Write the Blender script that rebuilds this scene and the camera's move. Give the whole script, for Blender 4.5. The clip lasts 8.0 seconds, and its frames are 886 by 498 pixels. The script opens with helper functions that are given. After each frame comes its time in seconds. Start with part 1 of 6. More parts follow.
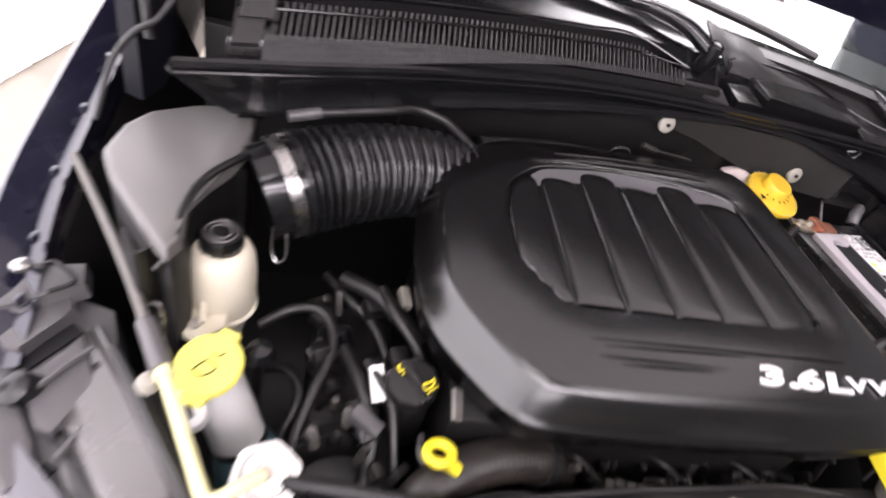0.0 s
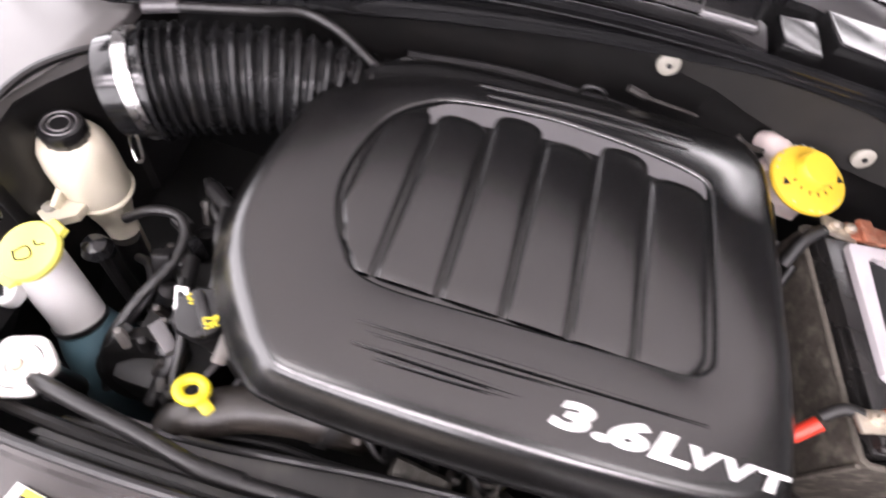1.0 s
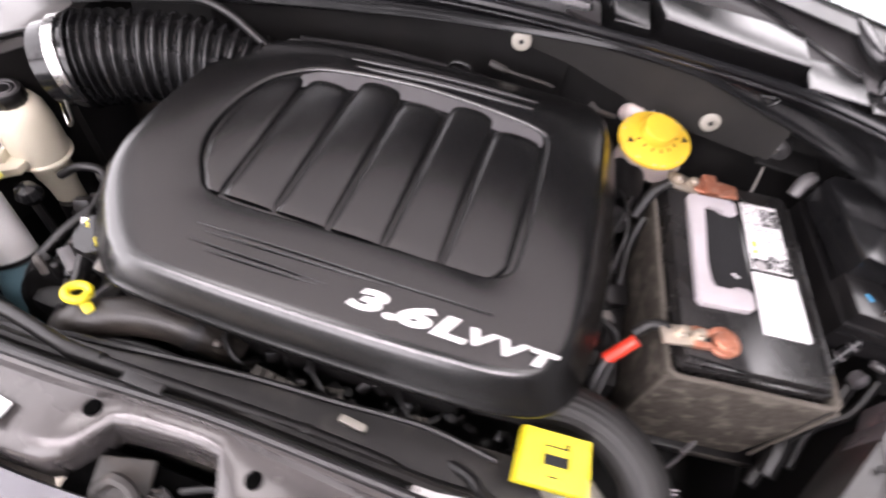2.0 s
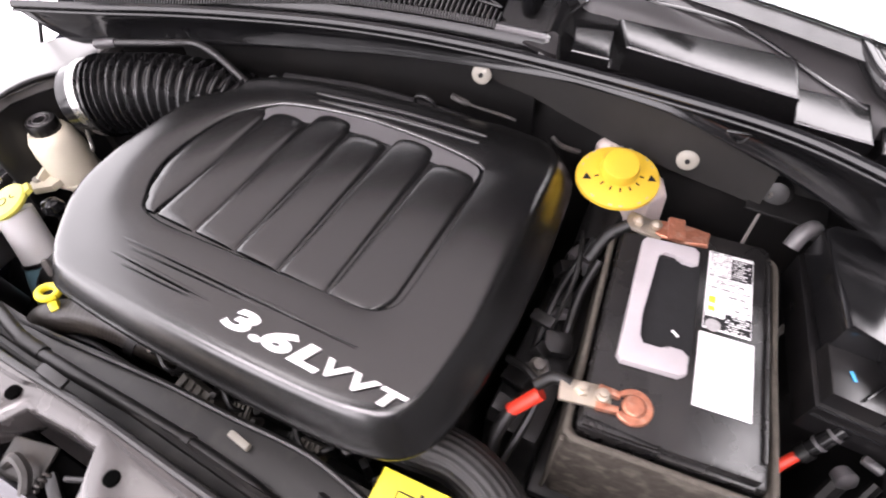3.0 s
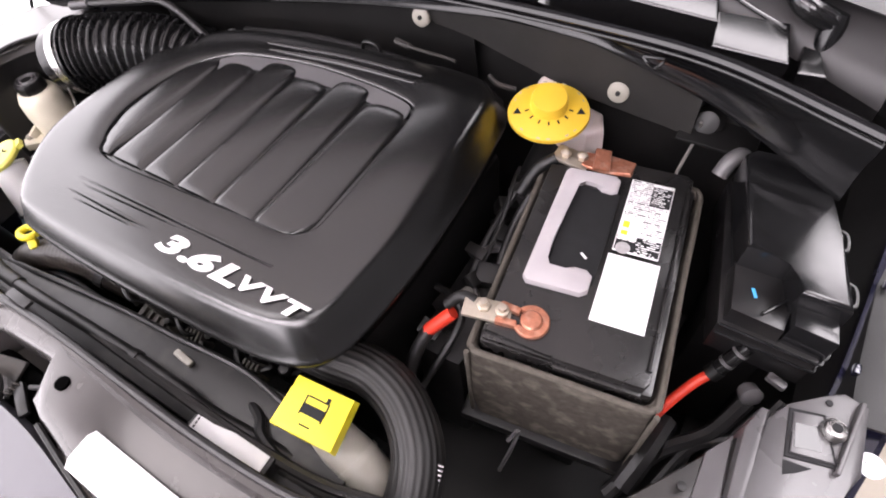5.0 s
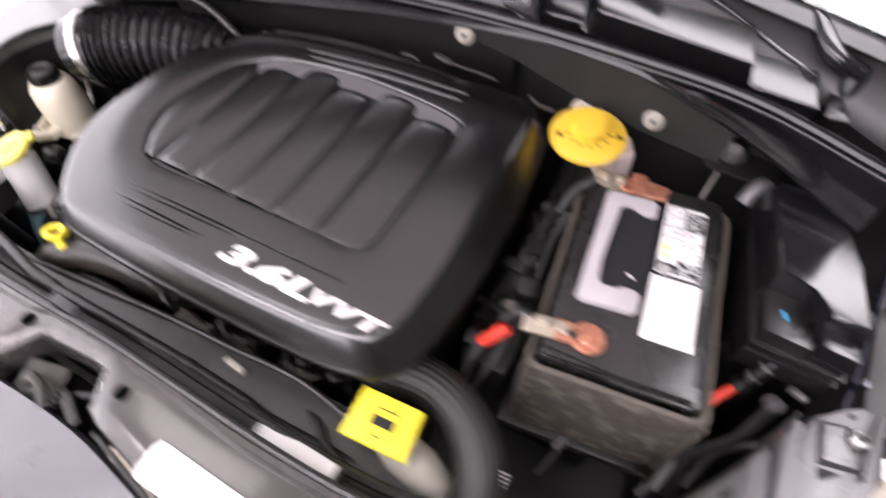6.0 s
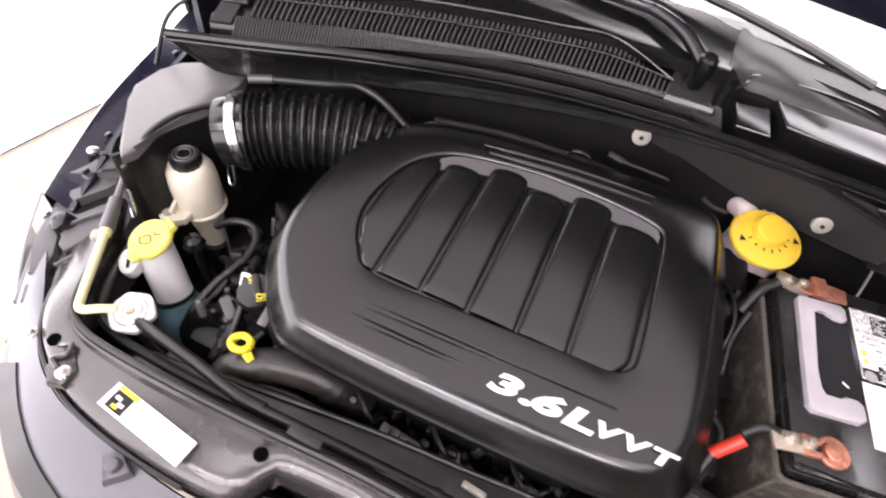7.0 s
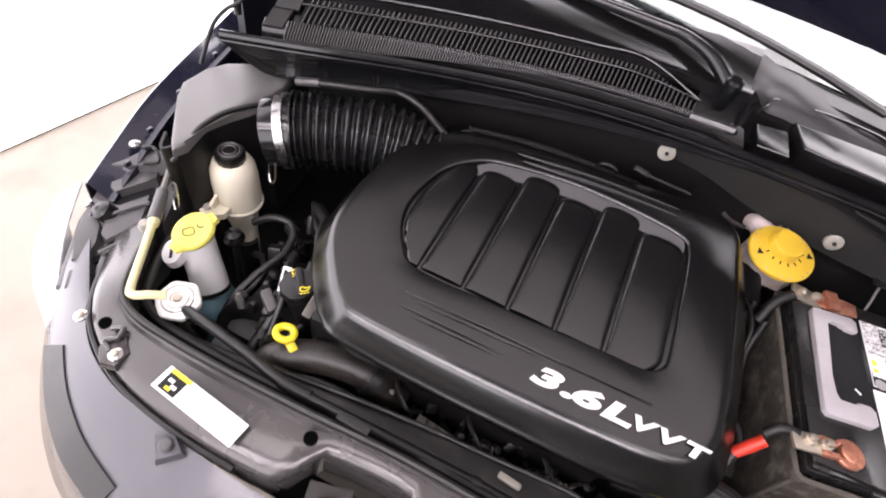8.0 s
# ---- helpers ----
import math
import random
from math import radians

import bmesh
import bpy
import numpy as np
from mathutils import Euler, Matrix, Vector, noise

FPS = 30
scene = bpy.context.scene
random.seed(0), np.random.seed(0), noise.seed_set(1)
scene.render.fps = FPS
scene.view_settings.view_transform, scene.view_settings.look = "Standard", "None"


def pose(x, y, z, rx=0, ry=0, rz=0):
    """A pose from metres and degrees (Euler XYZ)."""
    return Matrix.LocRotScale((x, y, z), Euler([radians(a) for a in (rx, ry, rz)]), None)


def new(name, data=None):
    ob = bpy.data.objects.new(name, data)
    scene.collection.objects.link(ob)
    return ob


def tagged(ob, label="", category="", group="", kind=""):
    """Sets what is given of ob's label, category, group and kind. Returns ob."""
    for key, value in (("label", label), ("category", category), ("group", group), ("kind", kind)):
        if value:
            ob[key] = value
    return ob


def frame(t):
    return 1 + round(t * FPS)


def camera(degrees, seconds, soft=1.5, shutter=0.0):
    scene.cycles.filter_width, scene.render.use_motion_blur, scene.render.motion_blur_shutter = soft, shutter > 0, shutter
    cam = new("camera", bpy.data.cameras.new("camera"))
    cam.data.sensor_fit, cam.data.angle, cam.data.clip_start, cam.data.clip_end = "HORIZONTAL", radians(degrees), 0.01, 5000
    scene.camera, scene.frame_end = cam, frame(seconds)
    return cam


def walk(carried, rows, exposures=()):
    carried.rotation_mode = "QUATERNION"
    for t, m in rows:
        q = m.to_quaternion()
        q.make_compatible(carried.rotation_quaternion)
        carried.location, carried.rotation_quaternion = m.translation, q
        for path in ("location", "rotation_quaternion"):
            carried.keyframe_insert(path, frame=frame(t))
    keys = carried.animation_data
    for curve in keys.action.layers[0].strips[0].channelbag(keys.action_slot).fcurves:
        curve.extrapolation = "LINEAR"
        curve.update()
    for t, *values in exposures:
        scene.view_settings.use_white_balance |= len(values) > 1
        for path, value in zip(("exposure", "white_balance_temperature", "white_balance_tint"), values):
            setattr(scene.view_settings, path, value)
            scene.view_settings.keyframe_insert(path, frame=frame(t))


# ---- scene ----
cam = camera(79.0, 8.0, soft=1.9, shutter=0.8)
ROWS = [
    (0.0, -0.3790, -0.5202, 1.4003, 46.57, -15.45, -3.67),
    (0.5, -0.2797, -0.4109, 1.4216, 39.97, -14.38, -1.93),
    (1.0, -0.0741, -0.3946, 1.4598, 30.33, -10.25, 15.54),
    (1.5, 0.0526, -0.4570, 1.4715, 33.46, -6.52, 16.14),
    (2.0, 0.1608, -0.4859, 1.4936, 35.25, -7.32, 17.51),
    (2.2, 0.2127, -0.4613, 1.5047, 35.56, -5.68, 20.15),
    (3.3, 0.4249, -0.3802, 1.4987, 38.73, 2.42, 29.64),
    (3.5, 0.4440, -0.3786, 1.5023, 38.70, 3.34, 29.14),
    (4.0, 0.4528, -0.3800, 1.4973, 39.01, 4.20, 30.00),
    (4.5, 0.5162, -0.3679, 1.4869, 36.29, 5.44, 29.73),
    (4.7, 0.5291, -0.3712, 1.4835, 36.11, 5.47, 30.02),
    (5.8, 0.4950, -0.4036, 1.5046, 34.39, 1.21, 30.89),
    (6.0, 0.4218, -0.4264, 1.5277, 34.82, -0.18, 29.00),
    (6.5, 0.1554, -0.4903, 1.5674, 35.37, -5.15, 26.58),
    (7.0, 0.0531, -0.5024, 1.5733, 36.72, -6.13, 24.52),
    (7.5, 0.0136, -0.5240, 1.5804, 37.07, -7.42, 25.31),
    (8.0, 0.0040, -0.5628, 1.5778, 38.19, -8.53, 25.36),
]
walk(cam, [(t, pose(x, y, z, rx, ry, rz)) for t, x, y, z, rx, ry, rz in ROWS],
     exposures=((0.0, 0.10), (0.5, 0.58), (1.0, 0.60), (1.5, 0.46), (3.5, 0.36), (4.5, 0.22), (6.0, 0.16), (6.8, 0.16), (7.5, 0.02), (8.0, -0.12)))

# ---- world and light ----
world = bpy.data.worlds.new("world")
scene.world = world
world.use_nodes = True
world.node_tree.nodes["Background"].inputs[0].default_value = (1.0, 0.98, 0.96, 1)
world.node_tree.nodes["Background"].inputs[1].default_value = 0.05
scene.view_settings.exposure = 0.0
PANEL_GLOW = 24.0
OVERHEAD_GLOW = 6.5
WALL_GLOW = 4.6


# ---- materials ----
def material(name, color, rough=0.5, metal=0.0, vary=0.25, scale=30.0, bump=0.15, fine=500.0, coat=0.0,
             stain=None, stain_amount=0.0, stain_scale=9.0, random_tint=0.0, transmission=0.0, spec=0.5, rough_vary=0.12):
    """Principled surface with variation at two scales, an optional stain colour and a fine relief."""
    m = bpy.data.materials.new(name)
    m.use_nodes = True
    nt = m.node_tree
    n, l = nt.nodes, nt.links
    b = n["Principled BSDF"]
    co = n.new("ShaderNodeTexCoord")
    big = n.new("ShaderNodeTexNoise")
    big.inputs["Scale"].default_value, big.inputs["Detail"].default_value = scale, 5
    l.new(co.outputs["Object"], big.inputs["Vector"])
    small = n.new("ShaderNodeTexNoise")
    small.inputs["Scale"].default_value, small.inputs["Detail"].default_value = fine, 3
    l.new(co.outputs["Object"], small.inputs["Vector"])
    mix = n.new("ShaderNodeMix")
    mix.data_type = "RGBA"
    mix.inputs[6].default_value = (*[c * (1 - vary) for c in color], 1)
    mix.inputs[7].default_value = (*[min(1, c * (1 + vary)) for c in color], 1)
    l.new(big.outputs["Fac"], mix.inputs[0])
    out = mix.outputs[2]
    if stain:
        patch = n.new("ShaderNodeTexNoise")
        patch.inputs["Scale"].default_value, patch.inputs["Detail"].default_value = stain_scale, 8
        l.new(co.outputs["Object"], patch.inputs["Vector"])
        ramp = n.new("ShaderNodeMapRange")
        ramp.inputs[1].default_value, ramp.inputs[2].default_value = 0.5, 0.75
        ramp.inputs[4].default_value = stain_amount
        l.new(patch.outputs["Fac"], ramp.inputs[0])
        over = n.new("ShaderNodeMix")
        over.data_type = "RGBA"
        over.inputs[7].default_value = (*stain, 1)
        l.new(ramp.outputs[0], over.inputs[0])
        l.new(out, over.inputs[6])
        out = over.outputs[2]
    if random_tint:
        info = n.new("ShaderNodeObjectInfo")
        hsv = n.new("ShaderNodeHueSaturation")
        rng = n.new("ShaderNodeMapRange")
        rng.inputs[3].default_value, rng.inputs[4].default_value = 1 - random_tint, 1 + random_tint
        l.new(info.outputs["Random"], rng.inputs[0])
        l.new(rng.outputs[0], hsv.inputs["Value"])
        l.new(out, hsv.inputs["Color"])
        out = hsv.outputs[0]
    l.new(out, b.inputs["Base Color"])
    rr = n.new("ShaderNodeMapRange")
    rr.inputs[3].default_value, rr.inputs[4].default_value = max(0.02, rough - rough_vary), min(1, rough + rough_vary)
    l.new(big.outputs["Fac"], rr.inputs[0])
    l.new(rr.outputs[0], b.inputs["Roughness"])
    b.inputs["Metallic"].default_value = metal
    b.inputs["Specular IOR Level"].default_value = spec
    b.inputs["Coat Weight"].default_value = coat
    b.inputs["Coat Roughness"].default_value = 0.08
    b.inputs["Transmission Weight"].default_value = transmission
    if bump:
        bp = n.new("ShaderNodeBump")
        bp.inputs["Strength"].default_value, bp.inputs["Distance"].default_value = bump, 0.0006
        l.new(small.outputs["Fac"], bp.inputs["Height"])
        l.new(bp.outputs[0], b.inputs["Normal"])
    return m


def glow(name, color, strength):
    m = bpy.data.materials.new(name)
    m.use_nodes = True
    n = m.node_tree.nodes
    n.remove(n["Principled BSDF"])
    e = n.new("ShaderNodeEmission")
    e.inputs[0].default_value, e.inputs[1].default_value = (*color, 1), strength
    m.node_tree.links.new(e.outputs[0], n["Material Output"].inputs[0])
    return m


COVER = material("cover_plastic", (0.0017, 0.0016, 0.0016), 0.25, vary=0.10, scale=14, bump=0.08, fine=900, stain=(0.0022, 0.0021, 0.0021), stain_amount=0.2, stain_scale=5, rough_vary=0.04, spec=1.0)
SHEEN_GREY = material("sheen_grey_plastic", (0.09, 0.087, 0.09), 0.38, vary=0.1, scale=20)
SLAT = material("grille_slat_plastic", (0.060, 0.057, 0.058), 0.35, vary=0.2, scale=40, bump=0.1)
BLACK = material("black_plastic", (0.006, 0.0057, 0.006), 0.32, vary=0.35, scale=25, bump=0.2, stain=(0.035, 0.032, 0.03), stain_amount=0.3, stain_scale=14)
GLOSS = material("glossy_black_plastic", (0.006, 0.006, 0.0065), 0.16, vary=0.3, scale=18, bump=0.06, stain=(0.03, 0.028, 0.027), stain_amount=0.25, stain_scale=11, rough_vary=0.1)
COWL = material("cowl_plastic", (0.006, 0.0058, 0.006), 0.17, vary=0.3, scale=16, bump=0.06, stain=(0.014, 0.0135, 0.013), stain_amount=0.25, stain_scale=9, rough_vary=0.06)
# Lighter copy of the black cowl plastic; reflected light is in its grey.
COWL_LIT = material("lit_cowl_plastic", (0.026, 0.0245, 0.025), 0.37, vary=0.2, scale=18, bump=0.06, rough_vary=0.06, spec=0.34)
RUBBER = material("black_rubber", (0.007, 0.0066, 0.0068), 0.42, vary=0.3, scale=40, bump=0.2, stain=(0.02, 0.018, 0.017), stain_amount=0.3, stain_scale=20)
RIBBED = material("ribbed_hose_rubber", (0.006, 0.0056, 0.0052), 0.55, vary=0.3, scale=40, bump=0.2, stain=(0.018, 0.016, 0.014), stain_amount=0.4, stain_scale=18)
BELLOWS = material("bellows_rubber", (0.007, 0.007, 0.0075), 0.25, vary=0.3, scale=30, bump=0.1, stain=(0.03, 0.028, 0.027), stain_amount=0.25, stain_scale=16)
SUPPORT = material("painted_support_metal", (0.062, 0.057, 0.056), 0.25, metal=0.4, vary=0.25, scale=12, bump=0.08, coat=0.35, stain=(0.11, 0.10, 0.095), stain_amount=0.3, stain_scale=8)
UNDER_HOOD = material("matt_navy_inner_paint", (0.004, 0.004, 0.007), 0.6, vary=0.2, scale=30, bump=0.1, spec=0.2)
NAVY = material("navy_body_paint", (0.012, 0.012, 0.026), 0.25, metal=0.3, vary=0.2, scale=30, bump=0.04, coat=0.8, rough_vary=0.08)
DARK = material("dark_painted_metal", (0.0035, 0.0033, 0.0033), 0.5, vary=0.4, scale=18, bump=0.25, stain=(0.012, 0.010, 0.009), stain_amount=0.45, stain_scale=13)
FIREWALL = material("firewall_panel", (0.0065, 0.0058, 0.0049), 0.8, vary=0.2, scale=15, bump=0.3, stain=(0.018, 0.0165, 0.015), stain_amount=0.5, stain_scale=6)
FELT = material("thermal_felt", (0.05, 0.044, 0.037), 0.95, vary=0.6, scale=110, bump=1.0, fine=500, stain=(0.15, 0.138, 0.115), stain_amount=0.7, stain_scale=45, spec=0.1)
FELT_EDGE = material("felt_piping", (0.085, 0.076, 0.065), 0.95, vary=0.4, scale=150, bump=1.0, fine=800, spec=0.1)
BATTERY = material("battery_case_plastic", (0.010, 0.0095, 0.0095), 0.26, vary=0.25, scale=20, bump=0.08, stain=(0.035, 0.03, 0.027), stain_amount=0.25, stain_scale=15)
DULL = material("dull_dark_steel", (0.028, 0.026, 0.024), 0.5, metal=0.25, vary=0.35, scale=60, bump=0.3, stain=(0.06, 0.045, 0.035), stain_amount=0.6, stain_scale=40)
HANDLE = material("grey_strap_plastic", (0.38, 0.355, 0.365), 0.38, vary=0.12, scale=30, bump=0.1)
PAPER = material("white_label", (0.78, 0.77, 0.77), 0.4, vary=0.04, scale=60, bump=0.05, stain=(0.62, 0.6, 0.58), stain_amount=0.25, stain_scale=25)
BADGE = material("silver_badge_paint", (0.80, 0.79, 0.79), 0.3, metal=0.2, vary=0.04, scale=60, bump=0.03)
# Black of printed marks, also painted where headlamp recesses lie in shade.
INK_SHADE = material("black_print_and_shade", (0.015, 0.015, 0.016), 0.6, vary=0.3, scale=90, bump=0.0, spec=0.15)
# Near-black without gloss, painted where hollows and grooves lie in shade.
SHADE = material("painted_shade", (0.002, 0.002, 0.002), 0.95, bump=0.0, spec=0.0)
GREY_INK = material("grey_print", (0.3, 0.29, 0.29), 0.5, vary=0.3, scale=160, bump=0.0)
CREAM = material("cream_reservoir_plastic", (0.58, 0.54, 0.43), 0.38, vary=0.08, scale=16, bump=0.1, stain=(0.5, 0.43, 0.30), stain_amount=0.3, stain_scale=12)
MILK = material("milky_neck_plastic", (0.56, 0.56, 0.55), 0.35, vary=0.08, scale=18, bump=0.08, stain=(0.5, 0.49, 0.45), stain_amount=0.3)
BLUE_TANK = material("bluish_washer_tank", (0.09, 0.16, 0.19), 0.4, vary=0.2, scale=15, bump=0.1)
PINK = material("pinkish_white_plastic", (0.64, 0.55, 0.52), 0.4, vary=0.12, scale=18, bump=0.1)
YELLOW = material("yellow_cap_plastic", (0.62, 0.41, 0.035), 0.40, vary=0.08, scale=22, bump=0.08, stain=(0.72, 0.45, 0.02), stain_amount=0.35, stain_scale=30)
LEMON = material("lemon_yellow_plastic", (0.70, 0.59, 0.025), 0.38, vary=0.06, scale=22, bump=0.08)
PALE_CAP = material("pale_yellow_cap_plastic", (0.72, 0.66, 0.13), 0.38, vary=0.06, scale=22, bump=0.08)
PALE_YELLOW = material("pale_yellow_sleeve", (0.66, 0.62, 0.34), 0.45, vary=0.08, scale=30, bump=0.1)
COPPER = material("corroded_copper", (0.42, 0.17, 0.105), 0.38, metal=0.6, vary=0.5, scale=160, bump=0.5, fine=600, stain=(0.66, 0.46, 0.36), stain_amount=0.55, stain_scale=90)
ZINC = material("zinc_plated_steel", (0.45, 0.40, 0.33), 0.36, metal=0.8, vary=0.3, scale=80, bump=0.2, stain=(0.42, 0.30, 0.20), stain_amount=0.5, stain_scale=50)
STEEL = material("bright_steel", (0.46, 0.45, 0.44), 0.27, metal=1.0, vary=0.15, scale=60, bump=0.1)
ALU = material("cast_aluminium", (0.15, 0.142, 0.132), 0.5, metal=0.35, vary=0.3, scale=40, bump=0.5, fine=300, stain=(0.15, 0.13, 0.11), stain_amount=0.6, stain_scale=25)
RED = material("red_cable_sleeve", (0.60, 0.04, 0.02), 0.42, vary=0.15, scale=50, bump=0.1)
WASHER = material("pale_plastic_washer", (0.27, 0.255, 0.22), 0.45, vary=0.12, scale=60, bump=0.1)
TRAY = material("shroud_plastic", (0.014, 0.013, 0.0125), 0.42, vary=0.25, scale=18, bump=0.25, stain=(0.045, 0.04, 0.036), stain_amount=0.35, stain_scale=12)
LAMP_GREY = material("lamp_housing_plastic", (0.082, 0.078, 0.080), 0.38, vary=0.2, scale=20, bump=0.15, stain=(0.05, 0.05, 0.05), stain_amount=0.4)
BRACKET = material("pale_grey_bracket", (0.058, 0.055, 0.057), 0.3, vary=0.15, scale=18, bump=0.12, stain=(0.10, 0.095, 0.095), stain_amount=0.4, stain_scale=12)
FASCIA = material("fascia_primer_grey", (0.070, 0.067, 0.078), 0.30, vary=0.15, scale=10, bump=0.1, coat=0.2, stain=(0.06, 0.058, 0.066), stain_amount=0.5, stain_scale=9)
# White base paints the room's reflection into the lens; a white bolt shares it.
LENS = material("white_lens_sheen_and_bolt", (0.8, 0.8, 0.82), 0.12, vary=0.03, scale=10, bump=0.0, coat=0.5)
CONCRETE = material("beige_concrete", (0.31, 0.272, 0.225), 0.6, vary=0.14, scale=1.5, bump=0.2, fine=60, stain=(0.20, 0.168, 0.132), stain_amount=0.6, stain_scale=3.5)
WHITE_WALL = material("white_wall_paint", (0.86, 0.86, 0.86), 0.6, vary=0.02, scale=2, bump=0.05, fine=80)
GREY_WALL = material("dark_grey_wall_paint", (0.05, 0.05, 0.052), 0.6, vary=0.1, scale=2, bump=0.05, fine=80)
GREY_CEILING = material("grey_ceiling_paint", (0.09, 0.09, 0.09), 0.7, vary=0.1, scale=2, bump=0.05, fine=80)
HOOD_REFLECTOR = material("hood_reflector", (0.88, 0.85, 0.86), 0.55, vary=0.06, scale=40, bump=0.6, fine=300, spec=0.15)
BLUE_DAB = material("blue_paint_mark", (0.05, 0.30, 0.55), 0.5, bump=0.0)
GLASS = material("windshield_glass", (0.75, 0.8, 0.79), 0.03, vary=0.01, scale=4, bump=0.0, transmission=1.0, rough_vary=0.01)
DASH = material("dashboard_plastic", (0.05, 0.048, 0.05), 0.6, vary=0.2, scale=10, bump=0.2)
WHITE_CAP = material("white_radiator_cap", (0.70, 0.69, 0.66), 0.34, metal=0.05, vary=0.1, scale=40, bump=0.15, stain=(0.5, 0.42, 0.28), stain_amount=0.35, stain_scale=40)
WALL_LIGHT = glow("wall_light_panel", (1.01, 0.94, 1.0), WALL_GLOW)
HIGH_LIGHT = glow("high_light_panel", (1.01, 0.94, 1.0), 6.2)
SOFT_LIGHT = glow("soft_light_panel", (1.02, 0.95, 1.0), 15.0)
OVERHEAD_LIGHT = glow("overhead_light_panel", (1.03, 0.95, 0.98), OVERHEAD_GLOW)
PANEL_LIGHT = glow("light_panel", (1.03, 0.93, 1.0), PANEL_GLOW)


# ---- mesh helpers ----
def spline(pts, n=48, closed=False):
    """n points on a Catmull-Rom curve through pts."""
    p = [Vector(q) for q in pts]
    k = len(p)
    spans = k if closed else k - 1
    out = []
    count = n if closed else n - 1
    for i in range(n):
        s = i * spans / count
        a = min(int(s), spans - 1)
        f = s - a
        if closed:
            p0, p1, p2, p3 = (p[(a + j) % k] for j in (-1, 0, 1, 2))
        else:
            p1, p2 = p[a], p[a + 1]
            p0 = p[a - 1] if a else p1 * 2 - p2
            p3 = p[a + 2] if a + 2 < k else p2 * 2 - p1
        out.append(0.5 * (2 * p1 + (p2 - p0) * f + (2 * p0 - 5 * p1 + 4 * p2 - p3) * f * f + (3 * p1 - p0 - 3 * p2 + p3) * f ** 3))
    return out


def finish(name, bm, mat, sharp=38, recalc=True):
    if recalc:
        bmesh.ops.recalc_face_normals(bm, faces=bm.faces)
    me = bpy.data.meshes.new(name)
    bm.to_mesh(me)
    bm.free()
    me.materials.append(mat)
    me.polygons.foreach_set("use_smooth", [True] * len(me.polygons))
    me.set_sharp_from_angle(angle=radians(sharp))
    return me


BASES = {}


def thing(name, label, category, base=(0, 0, 0), group="", kind=""):
    """An empty at the thing's base, for its parts."""
    ob = new(name)
    ob.location = base
    ob.empty_display_size = 0.02
    BASES[ob] = Vector(base)
    return tagged(ob, label, category, group, kind)


def part(name, bm, mat, parent=None, label="", sharp=38, recalc=True):
    """One mesh object, built in world coordinates, under a thing or a part."""
    ob = new(name, finish(name, bm, mat, sharp, recalc))
    if parent:
        ob.parent = parent
        ob.matrix_parent_inverse = Matrix.Translation(-BASES.get(parent, Vector()))
    return tagged(ob, label)


def lone(name, bm, mat, label, category, group="", kind="", sharp=38):
    return tagged(part(name, bm, mat, sharp=sharp), label, category, group, kind)


def box(center, size, bevel=0.003, m=None, seg=2, bm=None):
    bm = bm or bmesh.new()
    res = bmesh.ops.create_cube(bm, size=1.0)
    vs = res["verts"]
    bmesh.ops.scale(bm, vec=size, verts=vs)
    if bevel:
        es = list({e for v in vs for e in v.link_edges})
        res = bmesh.ops.bevel(bm, geom=es, offset=min(bevel, 0.45 * min(size)), segments=seg, affect="EDGES", profile=0.6)
        vs = list({v for f in res["faces"] for v in f.verts} | {v for v in vs if v.is_valid})
    mat = Matrix.Translation(center) @ (m or Matrix())
    bmesh.ops.transform(bm, matrix=mat, verts=vs)
    return bm


def prism(outline, z0, z1, bevel=0.004, seg=3, draft=0.0, bm=None, m=None):
    """A plate or block of that outline (x, y), with rounded top edges; draft pulls the top in towards its middle."""
    own = bm is None
    bm = bm or bmesh.new()
    pts = [Vector((p[0], p[1])) for p in outline]
    c = sum(pts, Vector((0, 0))) / len(pts)
    low = [bm.verts.new((p.x, p.y, z0)) for p in pts]
    top = [bm.verts.new((*(p + (c - p).normalized() * draft), z1)) for p in pts]
    n = len(pts)
    bm.faces.new(low[::-1])
    cap = bm.faces.new(top)
    sides = [bm.faces.new((low[i], low[(i + 1) % n], top[(i + 1) % n], top[i])) for i in range(n)]
    vs = set(low + top)
    if bevel:
        res = bmesh.ops.bevel(bm, geom=list(cap.edges), offset=bevel, segments=seg, affect="EDGES", profile=0.6)
        vs = {v for v in vs if v.is_valid} | {v for f in res["faces"] for v in f.verts}
    if m:
        bmesh.ops.transform(bm, matrix=m, verts=list(vs))
    return bm


